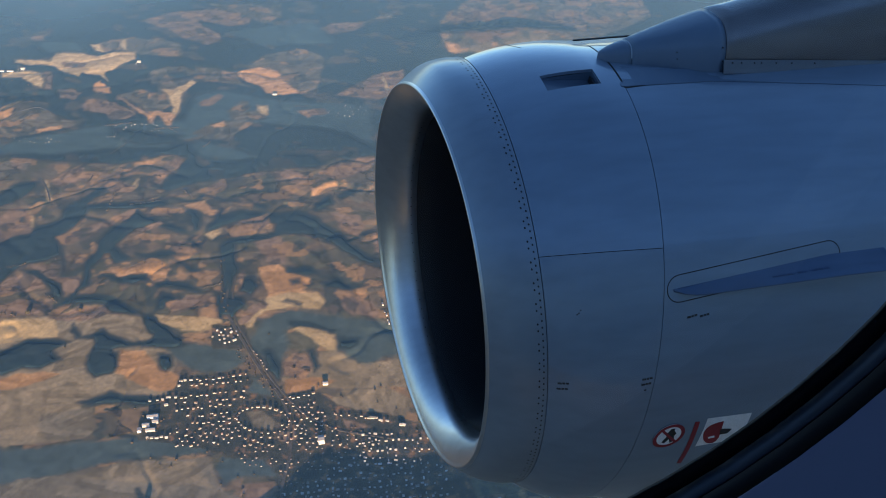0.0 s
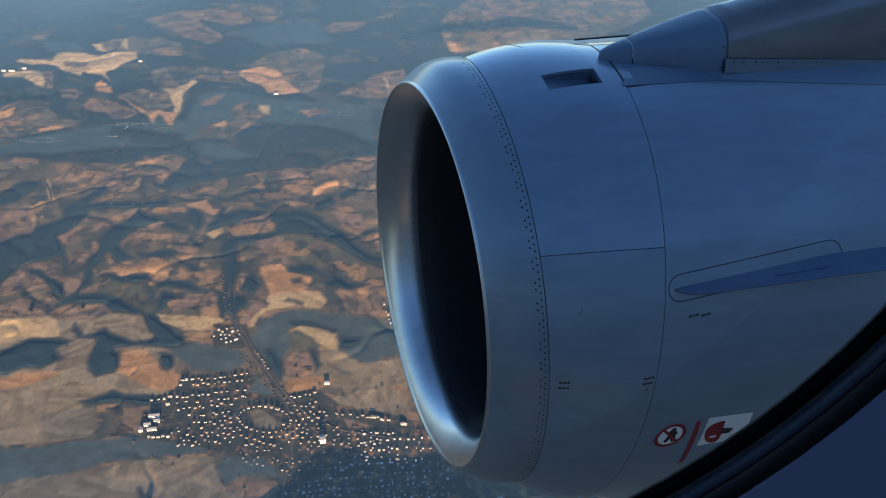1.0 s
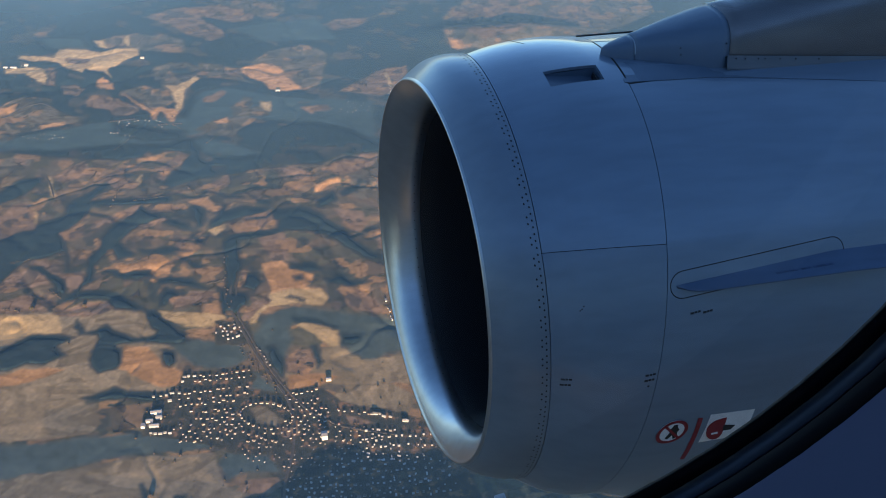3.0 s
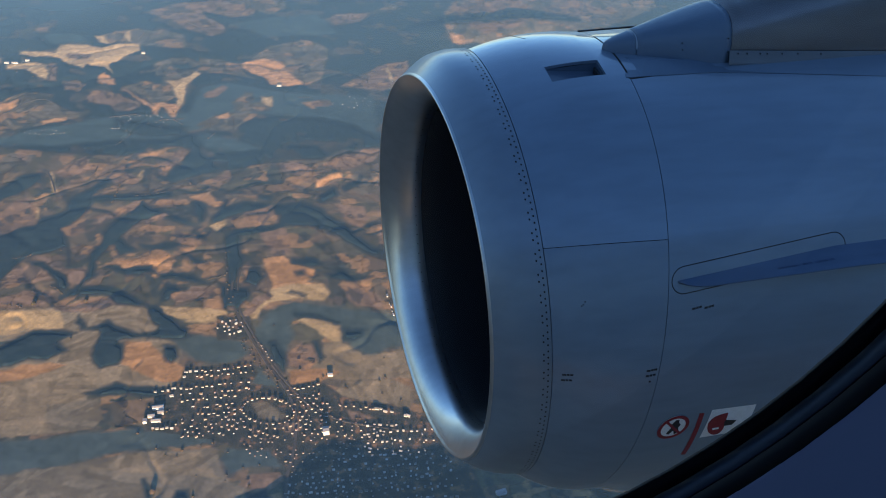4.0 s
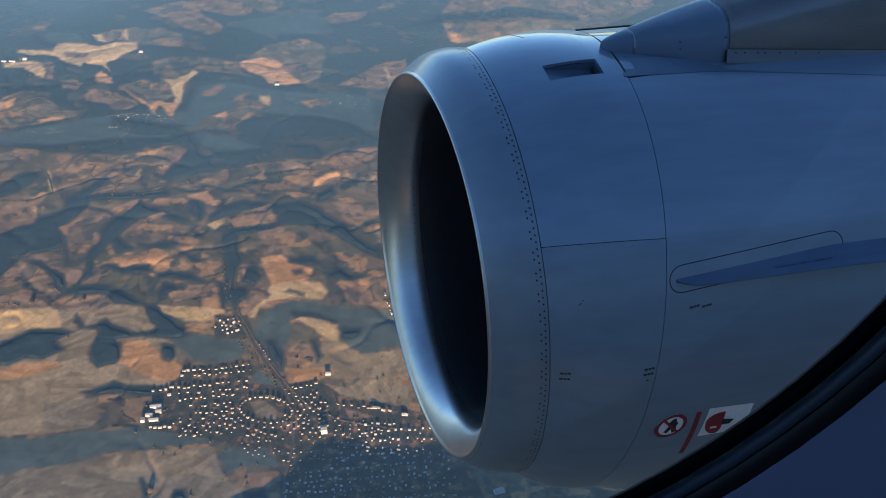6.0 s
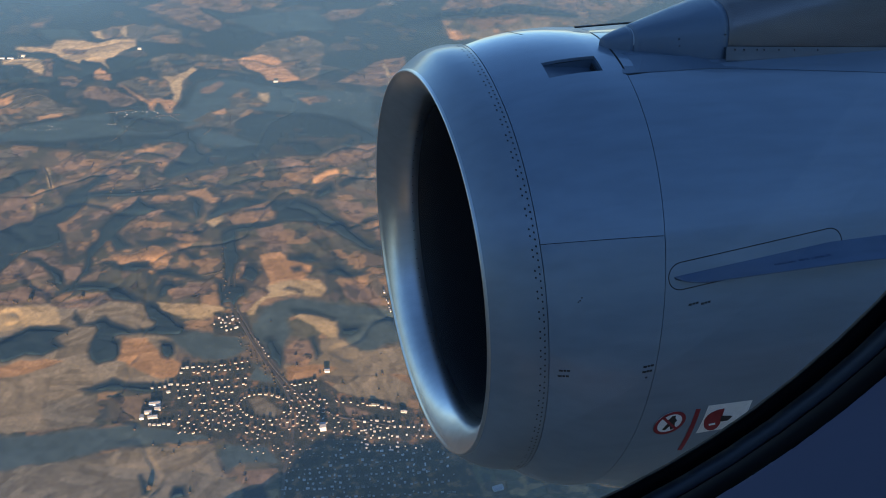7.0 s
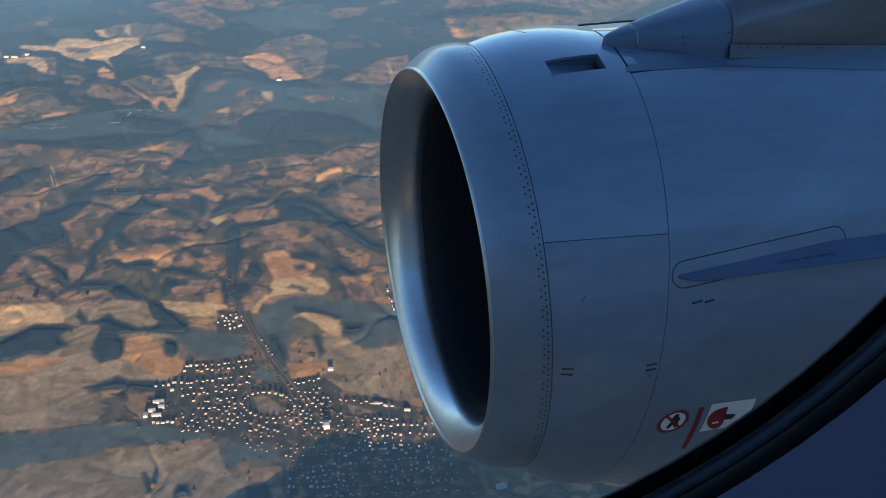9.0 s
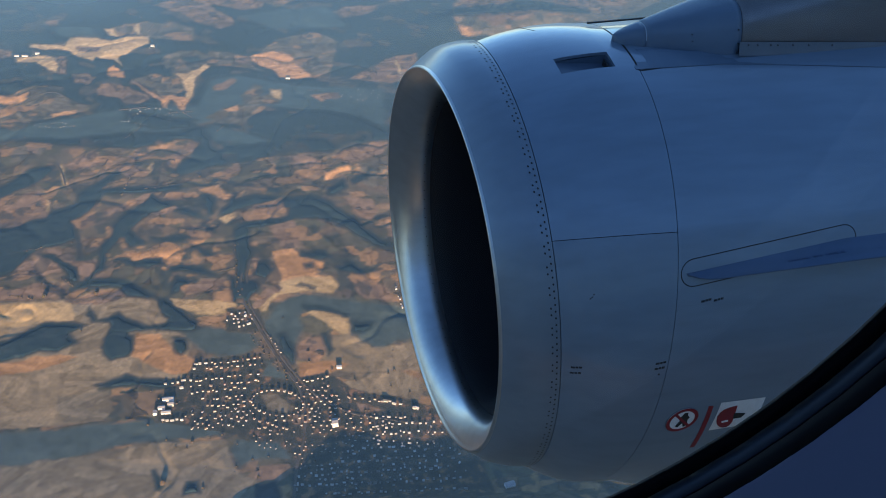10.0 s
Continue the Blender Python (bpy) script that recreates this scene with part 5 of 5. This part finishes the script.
ROOFS = [plain("tiles_%s" % k, c, 0.8, var=0.3, scale=0.9) for k, c in (("red", (0.15, 0.065, 0.045)), ("brown", (0.095, 0.062, 0.052)), ("slate", (0.062, 0.064, 0.07)))]


def vary(m, source, output, low, high):
    """Let each house take its own shade of a wall or roof colour."""
    n, l = m.node_tree.nodes, m.node_tree.links
    b = n["Principled BSDF"]
    pick = n.new(source)
    r = ramp(n, [(0.0, (low,) * 3), (1.0, (high,) * 3)])
    l.new(pick.outputs[output], r.inputs["Fac"])
    l.new(mixcol(n, l, 1.0, b.inputs["Base Color"].links[0].from_socket, r.outputs["Color"], "MULTIPLY"), b.inputs["Base Color"])


for m in WALLS:
    vary(m, "ShaderNodeObjectInfo", "Random", 0.5, 1.1)
    vary(m, "ShaderNodeNewGeometry", "Random Per Island", 0.7, 1.0)
for m in ROOFS:
    vary(m, "ShaderNodeObjectInfo", "Random", 0.5, 1.1)
PALE_ROOF = plain("tiles_pale", (0.42, 0.42, 0.44), 0.7, var=0.2, scale=0.9)
vary(PALE_ROOF, "ShaderNodeNewGeometry", "Random Per Island", 0.2, 1.15)
ROAD = plain("asphalt", (0.085, 0.08, 0.078), 0.9, var=0.3, scale=0.05)
HALL = plain("sheet_roofing", (0.30, 0.30, 0.32), 0.6, var=0.15, scale=0.2)


def house_arrays(w, d, h, rise, over=0.5):
    """Walls with gables, and a pitched roof with eaves that stand over them; ridge along x."""
    a, b = w / 2, d / 2
    wall = [(-a, -b, -3), (a, -b, -3), (a, b, -3), (-a, b, -3), (-a, -b, h), (a, -b, h), (a, b, h), (-a, b, h), (-a, 0, h + rise), (a, 0, h + rise)]
    wf = [(0, 1, 5, 4), (2, 3, 7, 6), (1, 2, 6, 9, 5), (3, 0, 4, 8, 7)]
    drop = rise * over / b
    e, f = a + over, b + over
    t = 0.35
    roof = [(-e, -f, h - drop), (e, -f, h - drop), (e, 0, h + rise), (-e, 0, h + rise), (-e, f, h - drop), (e, f, h - drop)]
    roof += [(x, y, z + t) for x, y, z in roof]
    rf = [(6, 7, 8, 9), (9, 8, 11, 10), (3, 2, 1, 0), (4, 5, 2, 3), (0, 1, 7, 6), (5, 4, 10, 11), (1, 2, 8, 7), (2, 5, 11, 8), (3, 0, 6, 9), (4, 3, 9, 10)]
    return wall, wf, roof, rf


HOUSES = []


def house(x, y, turn, kind):
    HOUSES.append((x, y, turn, kind))


def house_row(x0, y0, x1, y1, n, rs, turn=None):
    a = math.degrees(math.atan2(y1 - y0, x1 - x0)) if turn is None else turn
    for k in range(n):
        w = (k + rs.uniform(-0.3, 0.3)) / max(n - 1, 1)
        if rs.rand() < 0.90:
            house(x0 + (x1 - x0) * w, y0 + (y1 - y0) * w + rs.uniform(-4.0, 4.0), a + rs.uniform(-8, 8), rs.choice([0, 1, 1, 3, 3, 4]))


def hamlet(x, y, rx, ry, n, rs):
    got = []
    tries = 0
    while len(got) < n and tries < n * 30:
        tries += 1
        u, v = rs.uniform(-1, 1, 2)
        if u * u + v * v > 1:
            continue
        p = (x + u * rx, y + v * ry)
        if all((p[0] - q[0]) ** 2 + (p[1] - q[1]) ** 2 > 130 for q in got) and all((p[0] - q[0]) ** 2 + (p[1] - q[1]) ** 2 > 130 for q in HOUSES):
            got.append(p)
    for p in got:
        house(p[0], p[1], rs.choice([0, 8, -12, 60, 25]) + rs.uniform(-6, 6), rs.randint(0, 6))


def lay_out_houses():
    rs = np.random.RandomState(21)
    # the oval street
    for k in range(26):
        q = 2 * math.pi * k / 26
        for grow in (1.0, 1.34):
            if grow > 1.1 and (rs.rand() < 0.35 or math.sin(q) > 0.2):
                continue
            x, y = 66 * grow * math.cos(q), 40 * grow * math.sin(q)
            house(-431 + x * 0.98 + y * 0.1, 1460 + y - 0.2 * x, math.degrees(math.atan2(40 * math.cos(q), -66 * math.sin(q))) - 10, rs.randint(0, 6))
    # streets, terraces and hamlets
    house_row(-663, 1586, -501, 1612, 13, rs)
    house_row(-659, 1568, -510, 1592, 12, rs)
    house_row(-718, 1520, -568, 1547, 12, rs)
    house_row(-565, 1549, -498, 1557, 6, rs)
    house_row(-679, 1506, -488, 1536, 15, rs)
    house_row(-650, 1490, -506, 1515, 12, rs)
    house_row(-621, 1468, -507, 1487, 9, rs)
    house_row(-603, 1447, -496, 1464, 8, rs)
    house_row(-390, 1528, -316, 1546, 7, rs)
    house_row(-378, 1509, -320, 1497, 5, rs)
    house_row(-321, 1479, -275, 1440, 5, rs)
    house_row(-291, 1486, -255, 1474, 3, rs)
    house_row(-255, 1476, -171, 1465, 8, rs)
    house_row(-168, 1465, -84, 1439, 7, rs)
    house_row(-222, 1412, -113, 1414, 9, rs)
    house_row(-493, 1693, -451, 1633, 7, rs)
    house_row(-476, 1406, -379, 1371, 8, rs)
    house_row(-461, 1382, -404, 1361, 5, rs)
    house_row(-364, 1509, -321, 1426, 6, rs)
    house_row(-694, 1396, -653, 1402, 5, rs)
    house_row(-163, 1885, -140, 1808, 6, rs)
    hamlet(-580, 1755, 36, 30, 17, rs)
    hamlet(-530, 1426, 54, 45, 26, rs)
    hamlet(-600, 1407, 47, 39, 14, rs)
    hamlet(-328, 1444, 61, 74, 26, rs)
    hamlet(-247, 1389, 107, 44, 34, rs)
    hamlet(-413, 1338, 52, 24, 12, rs)
    house_row(-359, 1325, -190, 1344, 13, rs)
    house_row(-368, 1299, -109, 1323, 20, rs)
    house_row(-337, 1266, -24, 1298, 24, rs)
    house_row(-346, 1238, 1, 1265, 27, rs)
    house_row(-348, 1208, 13, 1233, 28, rs)
    house_row(-276, 1182, 26, 1199, 24, rs)
    house_row(-178, 1360, 8, 1370, 13, rs)
    house_row(-193, 1385, -32, 1397, 11, rs)
    house_row(-346, 1347, -345, 1200, 9, rs)
    house_row(-244, 1363, -238, 1199, 10, rs)
    house_row(-125, 1376, -101, 1197, 10, rs)
    house_row(-52, 1379, -23, 1195, 10, rs)
    hamlet(-158, 1271, 192, 80, 60, rs)
    hamlet(-1132, 2890, 128, 72, 30, rs)
    hamlet(-1489, 2826, 99, 24, 14, rs)
    hamlet(-1813, 3425, 65, 21, 9, rs)
    hamlet(-1307, 3521, 11, 33, 4, rs)
    hamlet(-672, 3209, 31, 9, 5, rs)
    hamlet(-362, 3058, 88, 59, 16, rs)
    hamlet(-215, 3214, 9, 41, 4, rs)
    hamlet(-255, 4042, 54, 35, 6, rs)


lay_out_houses()


def build_houses():
    sizes = ((9.5, 7.6, 4.6, 2.8), (12.0, 7.6, 4.6, 2.6), (7.5, 7.5, 4.8, 2.6), (16.0, 7.5, 4.4, 2.6), (9.5, 8.0, 4.8, 2.8), (8.0, 7.6, 4.2, 2.8))
    data = [house_arrays(*s) for s in sizes]
    models = []
    texts = ("white rendered house with red tiled roof", "cream house with brown tiled roof", "pale house with dark slate roof")
    order = sorted(HOUSES, key=lambda q: (q[0] + 420) ** 2 + (q[1] - 1480) ** 2)
    rs = np.random.RandomState(8)
    zs = height(np.array([q[0] for q in order]), np.array([q[1] for q in order]))
    first = {}
    joined_w, joined_wf, joined_r, joined_rf = [], [], [], []
    for i, ((x, y, turn, kind), z) in enumerate(zip(order, zs)):
        small = (0.28 if y > 2500 else 0.52 if y > 1640 else 0.42 if y < 1375 or x > -230 and y < 1440 else 0.64) * rs.uniform(0.70, 1.25)
        m = pose(x, y, z + 0.6, 0, 0, turn) @ Matrix.Scale(small, 4)
        wall, wf, roof, rf = data[kind]
        if i < 290:
            if kind not in first:
                ob = thing("house", m, texts[kind % 3] + " in the valley town", "house", "houses of the town")
                part("wall", from_arrays("wall", wall, wf, WALLS[kind % 3]), ob)
                part("roof", from_arrays("roof", roof, rf, ROOFS[(kind + kind // 3) % 3]), ob)
                first[kind] = ob
            else:
                copy_thing(first[kind], m)
        else:
            b = len(joined_w)
            joined_w += [m @ Vector(v) for v in wall]
            joined_wf += [tuple(k + b for k in f) for f in wf]
            b = len(joined_r)
            joined_r += [m @ Vector(v) for v in roof]
            joined_rf += [tuple(k + b for k in f) for f in rf]
    far = thing("outlying_houses", Matrix(), "pale outlying houses and hamlets scattered over the farmland", "houses", kind="stuff")
    part("walls", from_arrays("walls", joined_w, joined_wf, WALLS[2]), far)
    part("roofs", from_arrays("roofs", joined_r, joined_rf, PALE_ROOF), far)


build_houses()


def hall(x, y, w, d, h, turn):
    z = float(height(x, y)) + 0.6
    ob = thing("factory_hall", pose(x, y, z, 0, 0, turn), "long white factory hall with a low roof", "building", "factory halls")
    wall, wf, roof, rf = house_arrays(w, d, h, 1.6, 0.6)
    part("wall", from_arrays("wall", wall, wf, WALLS[2]), ob)
    part("roof", from_arrays("roof", roof, rf, HALL), ob)


for x, y, w, d, h, turn in ((-700, 1465, 26, 9, 7, 8), (-689, 1449, 14, 9, 7, 6), (-709, 1437, 16, 8, 6, 8), (-720, 1420, 10, 9, 6, 98), (-694, 1422, 22, 8, 6, 8), (-281, 1390, 14, 16, 13, 10), (-291, 1578, 13, 8, 6, 4), (125, 1205, 22, 12, 7, 20),
                             (-1854, 3415, 18, 8, 5, 4), (-1820, 3416, 25, 8, 5, -4), (-1775, 3440, 17, 9, 6, 3), (-1301, 3512, 15, 9, 6, 2), (-668, 3206, 17, 7, 5, 2)):
    hall(x, y, w, d, h, turn)


def ribbon(name, points, width, label):
    """A road laid over the ground along a smooth line."""
    pts = []
    for (x0, y0), (x1, y1) in zip(points, points[1:]):
        k = max(2, int(math.hypot(x1 - x0, y1 - y0) / 12))
        pts += [(x0 + (x1 - x0) * i / k, y0 + (y1 - y0) * i / k) for i in range(k)]
    pts.append(points[-1])
    P = np.array(pts)
    for _ in range(6):
        P[1:-1] = (P[:-2] + 2 * P[1:-1] + P[2:]) / 4
    D = np.gradient(P, axis=0)
    D /= np.linalg.norm(D, axis=1)[:, None]
    N = np.stack([-D[:, 1], D[:, 0]], 1) * width / 2
    rows = [P - N, P + N]
    Z = [height(r[:, 0], r[:, 1]) for r in rows]
    z = np.maximum(Z[0], Z[1]) + 1.2
    verts = []
    for i in range(len(P)):
        for r, dz in ((rows[0], -2.5), (rows[0], 0), (rows[1], 0), (rows[1], -2.5)):
            verts.append((r[i, 0], r[i, 1], z[i] + dz))
    tagged(new(name, from_arrays(name, verts, grid_faces(len(P), 4), ROAD)), label, "road", kind="structure")


ribbon("road", [(-618, 2061), (-614, 1992), (-609, 1915), (-582, 1822), (-538, 1750), (-495, 1677), (-443, 1595), (-395, 1532), (-361, 1453), (-349, 1347), (-356, 1263), (-347, 1167)], 7, "grey valley road running into the town")
ribbon("road", [(-598, 2019), (-596, 1940), (-569, 1822), (-521, 1740), (-479, 1670), (-425, 1586), (-339, 1481), (-250, 1425), (-113, 1398)], 4, "grey railway line beside the valley road")
ribbon("road", [(-1529, 3054), (-1576, 3091), (-1638, 3051), (-1657, 2987), (-1690, 2963)], 5, "pale farm track")
ribbon("road", [(-1294, 2422), (-1325, 2486), (-1367, 2549)], 5, "pale farm track")


def build_lone_trees():
    rs = np.random.RandomState(14)
    pts = []
    def row(x0, y0, x1, y1, n, spread=3.0):
        for k in range(n):
            w = (k + rs.uniform(-0.4, 0.4)) / max(n - 1, 1)
            pts.append((x0 + (x1 - x0) * w + rs.uniform(-spread, spread), y0 + (y1 - y0) * w + rs.uniform(-spread, spread)))
    row(-655, 2080, -575, 1800, 30, 12)
    row(-540, 1700, -420, 1545, 26, 10)
    for _ in range(30):
        x, y = rs.uniform(-2000, 300), rs.uniform(1750, 4000)
        a, n = rs.choice([0.2, 1.4, -0.4, 2.6]) + rs.uniform(-0.3, 0.3), rs.randint(4, 20)
        row(x, y, x + math.cos(a) * n * 7, y + math.sin(a) * n * 7, n, 3)
    for _ in range(70):
        q, r = rs.uniform(0, 2 * math.pi), math.sqrt(rs.rand())
        pts.append((-370 + 400 * r * math.cos(q), 1430 + 210 * r * math.sin(q)))
    for _ in range(120):
        pts.append((rs.uniform(-2100, 500), rs.uniform(1200, 4000)))
    tree_cloud("hedgerow_trees", pts, "leafless trees in hedges, gardens and along lanes", rs, 2.6, 5.6)
    tall = [(-646, 1214), (-1010, 1868), (-1150, 1850)]
    tree_cloud("tall_trees", tall, "tall dark trees standing alone in the fields", rs, 9.0, 12.0)


build_lone_trees()
